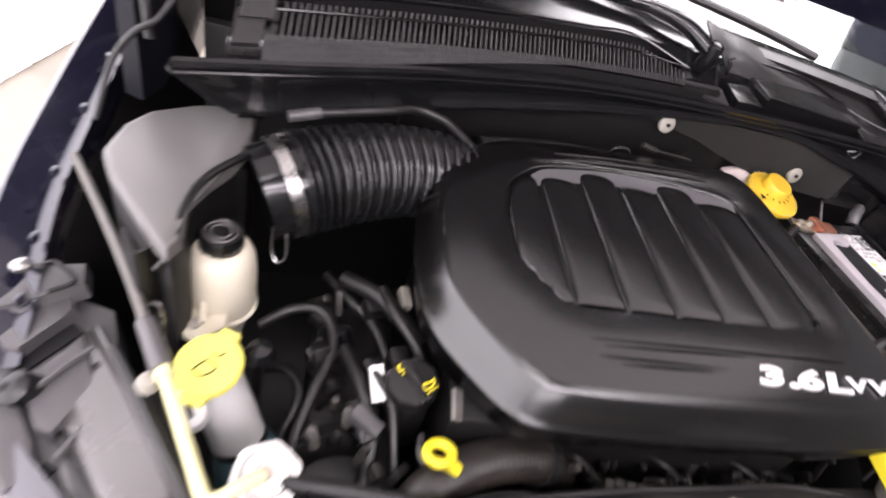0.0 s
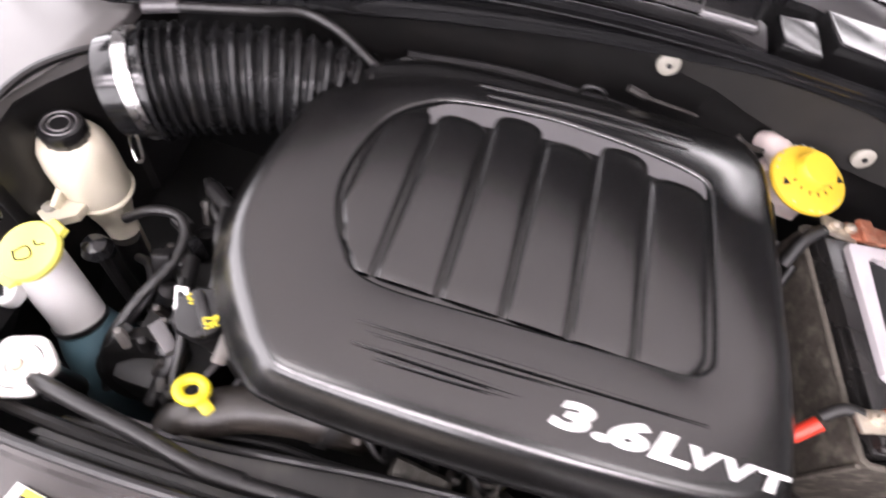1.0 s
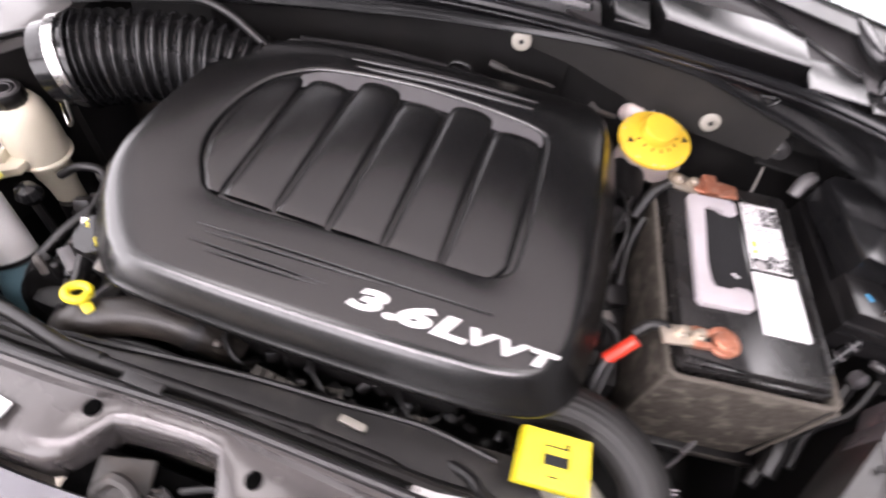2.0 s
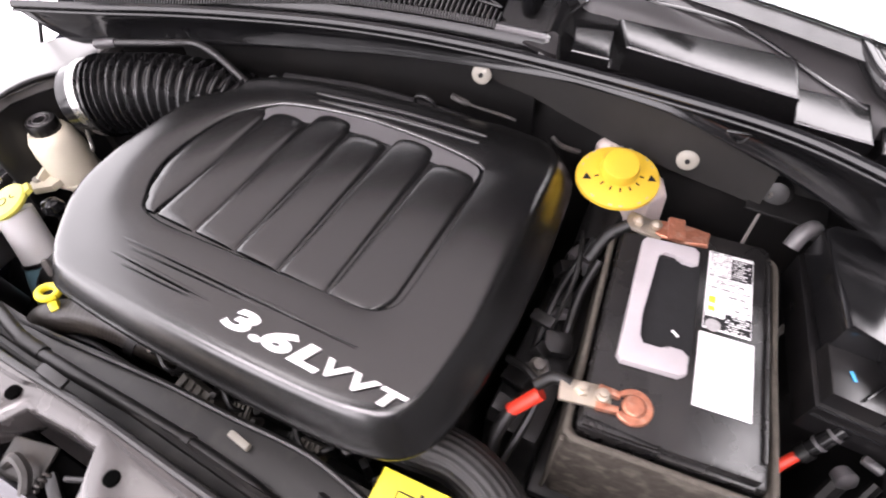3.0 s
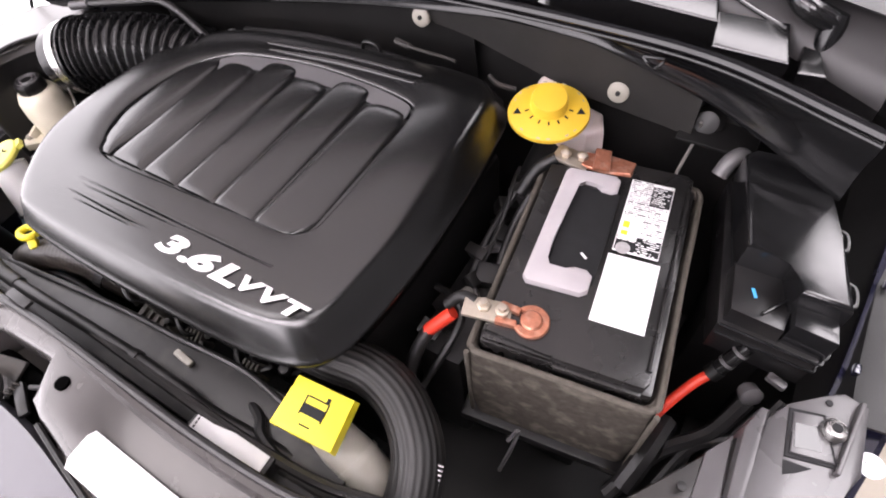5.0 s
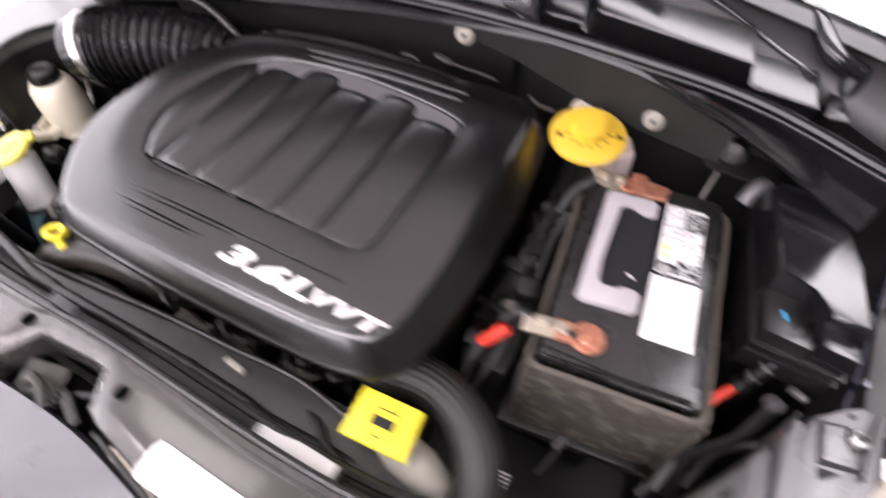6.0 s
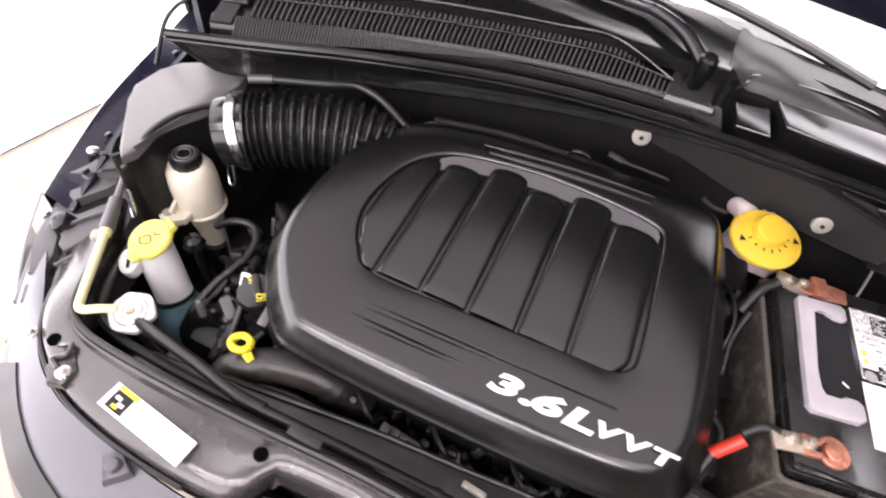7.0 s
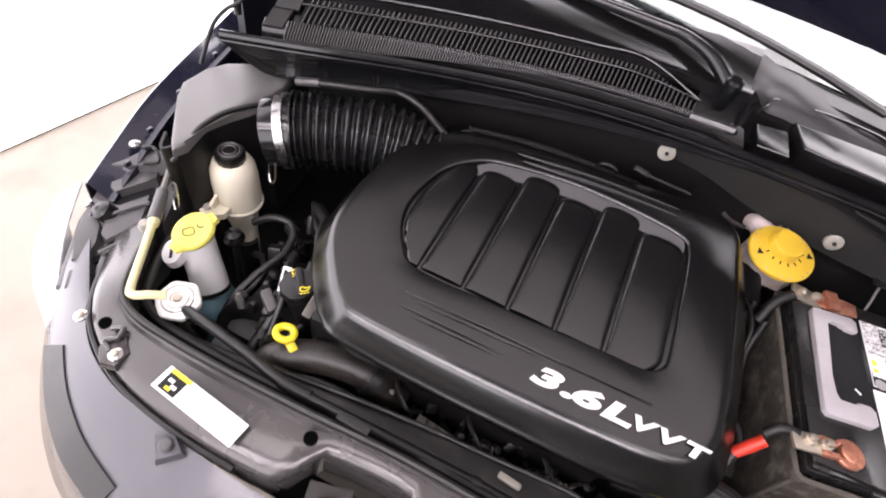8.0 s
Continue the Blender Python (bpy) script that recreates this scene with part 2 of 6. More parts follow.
def tube(path, r, seg=10, n=40, bm=None, caps=True, rings=None):
    """A round tube along a curve through path; r is a radius or a function of the way 0 to 1; rings: a function of angle."""
    bm = bm or bmesh.new()
    pts = spline(path, n)
    rad = r if callable(r) else (lambda s: r)
    t0 = (pts[1] - pts[0]).normalized()
    up = Vector((0, 0, 1)) if abs(t0.z) < 0.9 else Vector((1, 0, 0))
    side = t0.cross(up).normalized()
    loops = []
    for i, p in enumerate(pts):
        t = (pts[min(i + 1, n - 1)] - pts[max(i - 1, 0)]).normalized()
        side = (side - t * side.dot(t)).normalized()
        b = t.cross(side)
        rr = rad(i / (n - 1))
        loop = []
        for j in range(seg):
            a = 2 * math.pi * j / seg
            k = rr * (rings(a) if rings else 1)
            loop.append(bm.verts.new(p + side * (k * math.cos(a)) + b * (k * math.sin(a))))
        loops.append(loop)
    for a, b in zip(loops, loops[1:]):
        for j in range(seg):
            bm.faces.new((a[j], a[(j + 1) % seg], b[(j + 1) % seg], b[j]))
    if caps:
        bm.faces.new(loops[0][::-1])
        bm.faces.new(loops[-1])
    return bm


def lathe(profile, m=None, seg=28, bm=None, wave=None):
    """A turned body: profile of (radius, height), about z, placed by the matrix m."""
    bm = bm or bmesh.new()
    m = m or Matrix()
    loops = []
    for r, z in profile:
        loops.append([bm.verts.new(m @ Vector((r * (wave(2 * math.pi * j / seg, z) if wave else 1) * math.cos(2 * math.pi * j / seg),
                                               r * (wave(2 * math.pi * j / seg, z) if wave else 1) * math.sin(2 * math.pi * j / seg), z))) for j in range(seg)])
    for a, b in zip(loops, loops[1:]):
        for j in range(seg):
            bm.faces.new((a[j], a[(j + 1) % seg], b[(j + 1) % seg], b[j]))
    bm.faces.new(loops[0][::-1])
    bm.faces.new(loops[-1])
    return bm


def loft(curves, closed=False, bm=None, thick=0.0):
    """A sheet through curves of equal length."""
    own = bmesh.new()
    rows = [[own.verts.new(p) for p in c] for c in curves]
    k = len(rows[0])
    for a, b in zip(rows, rows[1:]):
        for j in range(k if closed else k - 1):
            own.faces.new((a[j], a[(j + 1) % k], b[(j + 1) % k], b[j]))
    bmesh.ops.recalc_face_normals(own, faces=own.faces)
    if thick:
        bmesh.ops.solidify(own, geom=own.faces, thickness=thick)
    return own


def letters(body, x, y, z, height, width, parent, mat, shear=0.0, gap=1.0, thick=0.0012, name="letter", bold=0.0):
    """Raised characters of that total width, one mesh each, with Blender's own font."""
    shapes = []
    for ch in body:
        cu = bpy.data.curves.new("letter_curve", "FONT")
        cu.body, cu.size, cu.extrude, cu.shear, cu.bevel_depth, cu.bevel_resolution = ch, 1.0, 0.02, shear, bold, 0
        tmp = new("letter_source", cu)
        me = bpy.data.meshes.new_from_object(tmp.evaluated_get(bpy.context.evaluated_depsgraph_get()))
        bpy.data.objects.remove(tmp)
        bpy.data.curves.remove(cu)
        bm = bmesh.new()
        bm.from_mesh(me)
        bpy.data.meshes.remove(me)
        low, high = min(v.co.x for v in bm.verts), max(v.co.x for v in bm.verts)
        shapes.append((bm, low, high))
    space = 0.05 * gap
    k = height / 0.73
    w = width / (sum(h - l for _, l, h in shapes) + space * (len(shapes) - 1))
    for bm, low, high in shapes:
        for v in bm.verts:
            v.co = (x + (v.co.x - low) * w, y + v.co.y * k, z + thick * min(1.0, max(0.0, 0.5 + v.co.z / 0.06)))
        part(name, bm, mat, parent, sharp=30)
        x += (high - low + space) * w


def along(table, x):
    return float(np.interp(x, [p[0] for p in table], [p[1] for p in table]))


# ---- the room ----
lone("floor", box((0, 1.5, -0.05), (14, 14, 0.1), 0, None), CONCRETE, "beige concrete floor of the photo bay", "floor", kind="structure")
SLANT = pose(0, 0, 0, 0, 0, -11.5)
lone("wall_west", box((-1.75, 1.5, 1.9), (0.1, 14, 3.8), 0, SLANT), WHITE_WALL, "plain white painted wall", "wall", kind="structure")
# Unseen east and south walls, coloured dark so black plastic reflects little.
lone("wall_east", box((3.6, 1.5, 1.9), (0.1, 14, 3.8), 0), GREY_WALL, "unseen wall coloured dark grey to keep reflections dark", "wall", kind="structure")
lone("wall_south", box((0.3, -4.0, 1.9), (6.6, 0.1, 3.8), 0), GREY_WALL, "unseen wall coloured dark grey to keep reflections dark", "wall", kind="structure")
lone("wall_north", box((0.8, 8.0, 1.9), (5.5, 0.1, 3.8), 0), WHITE_WALL, "plain white painted wall", "wall", kind="structure")
# Unseen ceiling, darkened to hold down the cover's reflection.
lone("ceiling", box((0.3, 1.5, 3.87), (6.8, 14, 0.1), 0), GREY_CEILING, "unseen ceiling coloured dark to keep reflections dark", "ceiling", kind="structure")
# Unseen panels, added to light the engine bay from the front.
for px in (-1.6, 0.0, 1.6):
    for py in (-3.4, -2.4):
        lamp = thing("added_ceiling_light", "unseen white light panel lighting the bay from ahead", "ceiling light", (px, py, 3.8), "ceiling light panels")
        part("frame", box((px, py, 3.80), (1.40, 0.56, 0.03), 0.006), WHITE_WALL, lamp)
        part("diffuser", box((px, py, 3.78), (1.32, 0.48, 0.02), 0.004), PANEL_LIGHT, lamp, "glowing white diffuser")

# unseen broad panels added over both sides of the bay, just ahead of the raised hood
for px in (-1.05, 1.75):
    lamp = thing("added_ceiling_light", "unseen broad white panel added for overhead light and reflections", "ceiling light", (px, -0.85, 3.8), "overhead light panels")
    part("frame", box((px, -0.85, 3.80), (1.38, 1.00, 0.03), 0.006), WHITE_WALL, lamp)
    part("diffuser", box((px, -0.85, 3.78), (1.32, 0.92, 0.02), 0.004), OVERHEAD_LIGHT, lamp, "glowing white diffuser")

# Unseen panels set where cowl, windshield and fuse box reflect the ceiling.
for px, py, wx, wy in ((0.93, 0.975, 3.30, 1.45), (2.10, 2.62, 1.25, 1.05)):
    lamp = thing("added_ceiling_light", "unseen soft panel added to brighten cowl and windshield reflections", "ceiling light", (px, py, 3.8), "ceiling light panels")
    part("frame", box((px, py, 3.80), (wx + 0.08, wy + 0.08, 0.03), 0.006), WHITE_WALL, lamp)
    part("diffuser", box((px, py, 3.78), (wx, wy, 0.02), 0.004), SOFT_LIGHT, lamp, "softly glowing white diffuser")

# Glowing panels added over the white wall, lighting the bay from the left.
for k in range(5):
    py = -2.6 + 1.72 * k
    px = -1.75 + 0.2035 * (py - 1.5) + 0.07
    lamp = thing("added_wall_light", "tall glowing white panel added over the wall", "light panel", (px, py, 0.01), "wall light panels")
    part("frame", box((px, py, 1.60), (0.03, 1.74, 3.18), 0.002, SLANT), WHITE_WALL, lamp)
    part("diffuser", box((px + 0.02, py, 1.60), (0.02, 1.735, 3.16), 0.002, SLANT), WALL_LIGHT, lamp, "glowing white diffuser")
# Unseen glow on the far wall, added for the windshield's reflection.
for px in (-0.9, 0.9, 2.5):
    lamp = thing("added_wall_light", "tall glowing white panel added over the wall", "light panel", (px, 7.9, 0.06), "wall light panels")
    part("frame", box((px, 7.92, 1.62), (1.66, 0.03, 3.10), 0.006), WHITE_WALL, lamp)
    part("diffuser", box((px, 7.90, 1.62), (1.62, 0.02, 3.04), 0.004), WALL_LIGHT, lamp, "glowing white diffuser")
# Unseen glow behind the camera, added to light the hood from below.
for px in (-1.75, -0.15):
    lamp = thing("added_wall_light", "unseen glowing panel added to light the hood's underside", "light panel", (px, -3.93, 1.27), "high wall light panels")
    part("frame", box((px, -3.935, 2.30), (1.56, 0.03, 2.06), 0.006), WHITE_WALL, lamp)
    part("diffuser", box((px, -3.915, 2.30), (1.52, 0.02, 2.00), 0.004), HIGH_LIGHT, lamp, "glowing white diffuser")

# ---- car body ----
SEAL = [(-0.80, -0.14), (-0.62, -0.06), (-0.57, -0.035), (-0.50, -0.008), (-0.43, 0.020), (-0.37, 0.046), (-0.30, 0.077), (-0.20, 0.112), (-0.10, 0.144), (0.0, 0.166),
        (0.10, 0.180), (0.20, 0.188), (0.30, 0.190), (0.38, 0.189), (0.46, 0.186), (0.52, 0.177), (0.57, 0.158), (0.62, 0.137), (0.72, 0.10)]


def cowl_line(dy, z, x0=-0.47, x1=0.66, n=70, drop=0.0):
    """A line across the car, dy behind the seal."""
    out = []
    for i in range(n):
        x = x0 + (x1 - x0) * i / (n - 1)
        y = sum(along(SEAL, x + d) for d in (-0.04, -0.02, 0, 0.02, 0.04)) / 5
        out.append(Vector((x, y + dy, z - drop * (x / 0.6) ** 2)))
    return out


car = thing("minivan", "dark navy minivan front with its hood open", "car", (0, 0, 0))

FACE = [(-0.62, 1.056), (-0.40, 1.060), (-0.10, 1.072), (0.10, 1.086), (0.25, 1.100), (0.36, 1.095), (0.44, 1.076), (0.52, 1.060), (0.66, 1.03)]


def face_line(f, dy):
    """A line on the cowl's front face, f of the way up from its lower edge."""
    out = []
    for p in cowl_line(0, 0, -0.538):
        low = along(FACE, p.x)
        low += (1.110 - low) * min(1.0, max(0.0, (-0.475 - p.x) / 0.063)) ** 1.4
        out.append(Vector((p.x, p.y + dy, low * (1 - f) + 1.118 * f)))
    return out


part("cowl_front", loft([face_line(-0.02, 0.014), face_line(0, 0.004), face_line(0.06, 0.002), face_line(0.12, 0.0022), face_line(0.2, 0.0035), face_line(0.45, 0.005), face_line(0.62, 0.002), face_line(0.8, -0.004), face_line(0.93, -0.005), face_line(1.0, 0.0), cowl_line(0.012, 1.119, -0.538),
                         cowl_line(0.018, 1.112, -0.538)], thick=0.003), GLOSS, car, "glossy black cowl front edge")
seal_bm = tube([p for p in cowl_line(-0.001, 1.121, -0.534, n=26)], 0.006, 8, 90)
part("hood_seal", seal_bm, GLOSS, car, "shiny black rubber hood seal")
# Thin glossy bead added to draw a highlight line along the seal.
part("highlight_bead", tube([p for p in cowl_line(-0.0055, 1.1135, -0.534, n=26)], 0.0022, 6, 100), GLOSS, car)
part("cowl_panel", loft([cowl_line(0.014, 1.110, -0.495, 0.19), cowl_line(0.024, 1.112, -0.495, 0.19), cowl_line(0.030, 1.130, -0.495, 0.19), cowl_line(0.037, 1.137, -0.495, 0.19), cowl_line(0.040, 1.128, -0.495, 0.19), cowl_line(0.072, 1.150, -0.495, 0.19), cowl_line(0.076, 1.168, -0.495, 0.19),
                         cowl_line(0.084, 1.172, -0.495, 0.19), cowl_line(0.12, 1.178, -0.495, 0.19), cowl_line(0.17, 1.196, -0.495, 0.19)], thick=0.003), COWL, car, "black plastic cowl panel")
# smooth end tiles of the cowl before the grille starts
for x0, x1, d0, d1, z0, z1 in ((-0.490, -0.464, 0.022, 0.052, 1.134, 1.148), (-0.488, -0.456, 0.050, 0.078, 1.150, 1.172), (-0.485, -0.43, 0.084, 0.118, 1.176, 1.184)):
    a, b = along(SEAL, x0), along(SEAL, x1)
    part("end_tile", loft([[Vector((x0, a + d0, z0)), Vector((x1, b + d0, z0))], [Vector((x0, a + d1, z1)), Vector((x1, b + d1, z1))]], thick=0.006), COWL_LIT, car, "smooth cowl end lightened to carry its reflection")


def fall(dy, z, joint, k=0.15):
    """A line across the passenger half of the cowl, falling towards the fender; joint is its height at the centre seam."""
    out = []
    for p in cowl_line(dy, 0, 0.186, 0.66, 60):
        f = min(1.0, max(0.0, (p.x - 0.186) / 0.040))
        f = f * f * (3 - 2 * f)
        out.append(Vector((p.x, p.y, joint * (1 - f) + (z - k * max(0.0, p.x - 0.25)) * f)))
    return out


part("cowl_trough", loft([fall(0.014, 1.113, 1.111, 0), fall(0.021, 1.100, 1.113, 0.06), fall(0.034, 1.086, 1.135), fall(0.038, 1.086, 1.136), fall(0.042, 1.110, 1.131), fall(0.080, 1.120, 1.163), fall(0.086, 1.146, 1.1735)], thick=0.003), COWL, car, "black plastic cowl trough", sharp=22)
part("cowl_deck", loft([fall(0.086, 1.146, 1.1735), fall(0.092, 1.158, 1.175, 0.14), fall(0.105, 1.168, 1.177, 0.13), fall(0.130, 1.180, 1.183, 0.11), fall(0.165, 1.194, 1.1955, 0.08), fall(0.185, 1.201, 1.202, 0.05)], thick=0.003), COWL_LIT, car, "smooth cowl deck lightened to carry its reflection")

# Black sheets laid below the slats put the grille's shade into colour.
part("grille_shade", loft([cowl_line(0.0405, 1.1315, -0.452, 0.122), cowl_line(0.071, 1.1525, -0.452, 0.122)], thick=0.001), SHADE, car, "black sheet painting the shade under the grille")
part("grille_shade", loft([cowl_line(0.0175, 1.1125, -0.462, 0.122), cowl_line(0.0255, 1.1150, -0.462, 0.122), cowl_line(0.0310, 1.1335, -0.462, 0.122)], thick=0.001), SHADE, car, "black sheet painting the shade under the grille")
# cowl grille: fine upright slats in two rows
SLATS = 79
for i in range(SLATS):
    x = -0.447 + i * 0.0073
    y0 = along(SEAL, x) + 0.040
    depth = 0.036 if x < 0.045 else 0.036 * max(0.25, 1 - (x - 0.045) / 0.11)
    bm = box((x, y0 + depth / 2, 1.1355 + depth * 0.32), (0.0020, depth * 1.1, 0.004), 0.0, pose(0, 0, 0, 33))
    part("slat", bm, SLAT, car)
bm = bmesh.new()
for i in range(150):
    x = -0.460 + i * 0.0039
    y0 = sum(along(SEAL, x + d) for d in (-0.04, -0.02, 0, 0.02, 0.04)) / 5
    run = 0.009 + 0.025 * min(1.0, max(0.0, (-0.08 - x) / 0.34))
    box((x, y0 + 0.0345 - 0.31 * run, 1.1388 - 0.39 * run), (0.0019, run, 0.004), 0.0, pose(0, 0, 0, 52, 0, 0), bm=bm)
tagged(part("fine_slats", bm, COWL_LIT, car), kind="stuff")
for dy, z in ((0.078, 1.172), (0.057, 1.157)):
    part("grille_bar", tube([(x, along(SEAL, x) + dy, z) for x in (-0.455, -0.36, -0.25, -0.15, -0.05, 0.03)] + [(0.125, along(SEAL, 0.12) + 0.045, 1.152)], 0.0018, 6, 50), COWL, car)

# raised air box on the cowl
def cowl_block(tops, depth, bevel):
    """A box with a sloping flat top and rounded upper edges."""
    bm = bmesh.new()
    hi = [bm.verts.new(p) for p in tops]
    lo = [bm.verts.new((x, y + 0.004, z - depth)) for x, y, z in tops]
    cap = bm.faces.new(hi)
    bm.faces.new(lo[::-1])
    n = len(tops)
    for i in range(n):
        bm.faces.new((lo[i], lo[(i + 1) % n], hi[(i + 1) % n], hi[i]))
    bmesh.ops.bevel(bm, geom=list(cap.edges), offset=bevel, segments=3, affect="EDGES", profile=0.6)
    return bm


part("cowl_air_box", cowl_block([(0.265, 0.269, 1.152), (0.287, 0.230, 1.140), (0.484, 0.232, 1.130), (0.468, 0.284, 1.146)], 0.045, 0.004), COWL, car, "raised black box with a flat shiny top", sharp=8)
part("cowl_pocket", cowl_block([(0.216, 0.252, 1.138), (0.226, 0.214, 1.127), (0.274, 0.216, 1.127), (0.264, 0.260, 1.139)], 0.04, 0.003), COWL, car, sharp=8)
part("cowl_step", cowl_block([(0.478, 0.254, 1.129), (0.487, 0.208, 1.116), (0.565, 0.206, 1.116), (0.552, 0.256, 1.130)], 0.05, 0.003), COWL, car, sharp=8)
part("cowl_step", cowl_block([(0.572, 0.250, 1.113), (0.576, 0.208, 1.107), (0.603, 0.212, 1.107), (0.590, 0.246, 1.113)], 0.05, 0.003), COWL, car, sharp=8)
part("cowl_rib", tube([(0.207, 0.253, 1.150), (0.218, 0.271, 1.158), (0.230, 0.290, 1.163), (0.31, 0.301, 1.163), (0.37, 0.299, 1.162), (0.41, 0.298, 1.155), (0.46, 0.288, 1.142), (0.507, 0.268, 1.132), (0.55, 0.247, 1.128)], 0.0024, 8, 70), COWL, car)
part("cowl_bright_web", prism([(-0.026, -0.016), (0.030, -0.018), (0.018, 0.016), (-0.004, 0.022)], -0.02, 0.0, 0.003, 2, 0.004, m=pose(0.186, 0.222, 1.128, 24, 4, -4)), COWL_LIT, car)

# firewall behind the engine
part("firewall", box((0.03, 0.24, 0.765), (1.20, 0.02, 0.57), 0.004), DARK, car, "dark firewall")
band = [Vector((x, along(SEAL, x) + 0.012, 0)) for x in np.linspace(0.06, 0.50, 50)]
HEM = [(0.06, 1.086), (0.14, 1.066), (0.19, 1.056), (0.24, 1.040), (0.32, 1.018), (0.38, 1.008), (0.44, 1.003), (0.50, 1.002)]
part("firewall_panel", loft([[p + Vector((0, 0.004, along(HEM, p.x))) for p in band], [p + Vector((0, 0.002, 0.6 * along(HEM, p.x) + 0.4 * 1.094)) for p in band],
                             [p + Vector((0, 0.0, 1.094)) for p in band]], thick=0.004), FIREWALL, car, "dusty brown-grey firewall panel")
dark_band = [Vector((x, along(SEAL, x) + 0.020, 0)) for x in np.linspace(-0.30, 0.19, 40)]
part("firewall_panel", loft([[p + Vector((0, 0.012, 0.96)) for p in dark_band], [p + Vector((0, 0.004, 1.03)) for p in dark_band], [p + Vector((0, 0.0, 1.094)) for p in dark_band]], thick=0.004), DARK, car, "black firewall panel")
part("firewall_shelf", box((0.53, 0.21, 1.004), (0.09, 0.06, 0.004), 0.001), DARK, car)
bm = tube([(0.426, 0.170, 1.109), (0.438, 0.168, 1.112), (0.449, 0.169, 1.112), (0.446, 0.168, 1.104), (0.441, 0.169, 1.100), (0.433, 0.168, 1.104), (0.426, 0.170, 1.109)], 0.002, 6, 40)
part("cowl_drain_loop", bm, COWL, car)

# wipers
wiper = thing("windshield_wiper", "black wiper arm and blade resting on the windshield", "wiper", (0.153, 0.245, 1.17), "wipers")
part("arm", tube([(0.153, 0.245, 1.178), (0.115, 0.275, 1.195), (0.07, 0.30, 1.20), (0.02, 0.305, 1.20), (-0.20, 0.30, 1.205)], lambda s: 0.0125 - 0.0045 * s, 10, 40), GLOSS, wiper)
part("pivot_cap", lathe([(0.0125, -0.04), (0.0135, -0.004), (0.0125, 0.003), (0.0085, 0.006), (0.008, 0.0045), (0.001, 0.0042)], pose(0.155, 0.242, 1.187, 12, 0, 0), 24), GLOSS, wiper)
part("blade", tube([(-0.10, 0.365, 1.225), (0.10, 0.345, 1.222), (0.25, 0.315, 1.212), (0.36, 0.285, 1.20)], 0.007, 8, 40), RUBBER, wiper)
wiper = thing("windshield_wiper", "black wiper arm and blade resting on the windshield", "wiper", (0.585, 0.262, 1.12), "wipers")
part("arm", tube([(0.588, 0.262, 1.135), (0.555, 0.262, 1.15), (0.525, 0.30, 1.165), (0.49, 0.345, 1.18), (0.43, 0.40, 1.215), (0.30, 0.43, 1.24)], lambda s: 0.013 - 0.0045 * s, 10, 50), GLOSS, wiper)
part("pivot_cap", lathe([(0.0115, -0.05), (0.0125, 0.0), (0.010, 0.010), (0.004, 0.012)], pose(0.590, 0.262, 1.135, -15, 0, 0), 20), GLOSS, wiper)
part("blade", tube([(0.50, 0.37, 1.20), (0.40, 0.42, 1.235), (0.20, 0.455, 1.25), (-0.05, 0.46, 1.25)], 0.007, 8, 40), RUBBER, wiper)

# windshield, dashboard and hood
base = [Vector((x, 0.345 - 0.22 * (x - 0.05) ** 2, 1.192 - 0.05 * x * x)) for x in np.linspace(-0.72, 0.74, 30)]
glass = loft([[p + Vector((0, d * 0.86, d * 0.5)) for p in base] for d in (0, 0.2, 0.4, 0.6, 0.8)], thick=0.005)
shield = part("windshield", glass, GLASS, car, "clear windshield glass")
shield.visible_shadow = False
part("windshield_band", loft([[p + Vector((0, d * 0.86, d * 0.5 - 0.006)) for p in base] for d in (-0.02, 0.02, 0.06)], thick=0.002), BLACK, car, "black band along the glass")
part("dashboard", loft([[p + Vector((0, d, h)) for p in base] for d, h in ((0.02, -0.03), (0.25, 0.02), (0.5, 0.03), (0.62, -0.1), (0.62, -0.512))], thick=0.004), DASH, car, "grey dashboard")

# unseen dark cabin and roof, added to block the bright room behind the glass
part("cabin_shell", loft([[Vector((x, 0.40, z)), Vector((x * 1.05, 1.03, z2)), Vector((x * 1.05, 2.2, z3))] for x, z, z2, z3 in ((-0.74, 0.6, 0.6, 0.6), (-0.74, 1.16, 1.2, 1.2), (-0.70, 1.19, 1.62, 1.66), (-0.5, 1.19, 1.635, 1.68))], thick=0.004), NAVY, car)
part("cabin_shell", loft([[Vector((x, 0.40, z)), Vector((x * 1.05, 1.03, z2)), Vector((x * 1.05, 2.2, z3))] for x, z, z2, z3 in ((0.76, 0.6, 0.6, 0.6), (0.76, 1.16, 1.2, 1.2), (0.72, 1.19, 1.62, 1.66), (0.5, 1.19, 1.635, 1.68))], thick=0.004), NAVY, car)
part("roof", loft([[Vector((x, y, z - 0.05 * (x / 0.7) ** 2)) for x in np.linspace(-0.74, 0.76, 20)] for y, z in ((1.02, 1.60), (1.3, 1.68), (2.2, 1.72))], thick=0.01), NAVY, car, "dark navy roof")
part("cabin_back", box((0.01, 2.2, 1.15), (1.5, 0.03, 1.1), 0.004), DASH, car)
part("cabin_floor", box((0.01, 1.3, 0.62), (1.5, 1.8, 0.03), 0.004), DASH, car)

hood = thing("hood", "open dark navy hood with a white reflector added underneath", "hood", (0, 0.29, 1.30))
rim = [Vector((x, 0.311 - 0.10 * (x / 0.7) ** 2, 1.282 - 0.02 * (x / 0.7) ** 2)) for x in np.linspace(-0.73, 0.74, 25)]
part("panel", loft([[p + Vector((0, -d * 0.62, d * 0.78 + 0.02 * math.sin(d * 3))) for p in rim] for d in (0, 0.03, 0.2, 0.4, 0.6, 0.8, 0.95, 1.0)], thick=0.012), NAVY, hood)
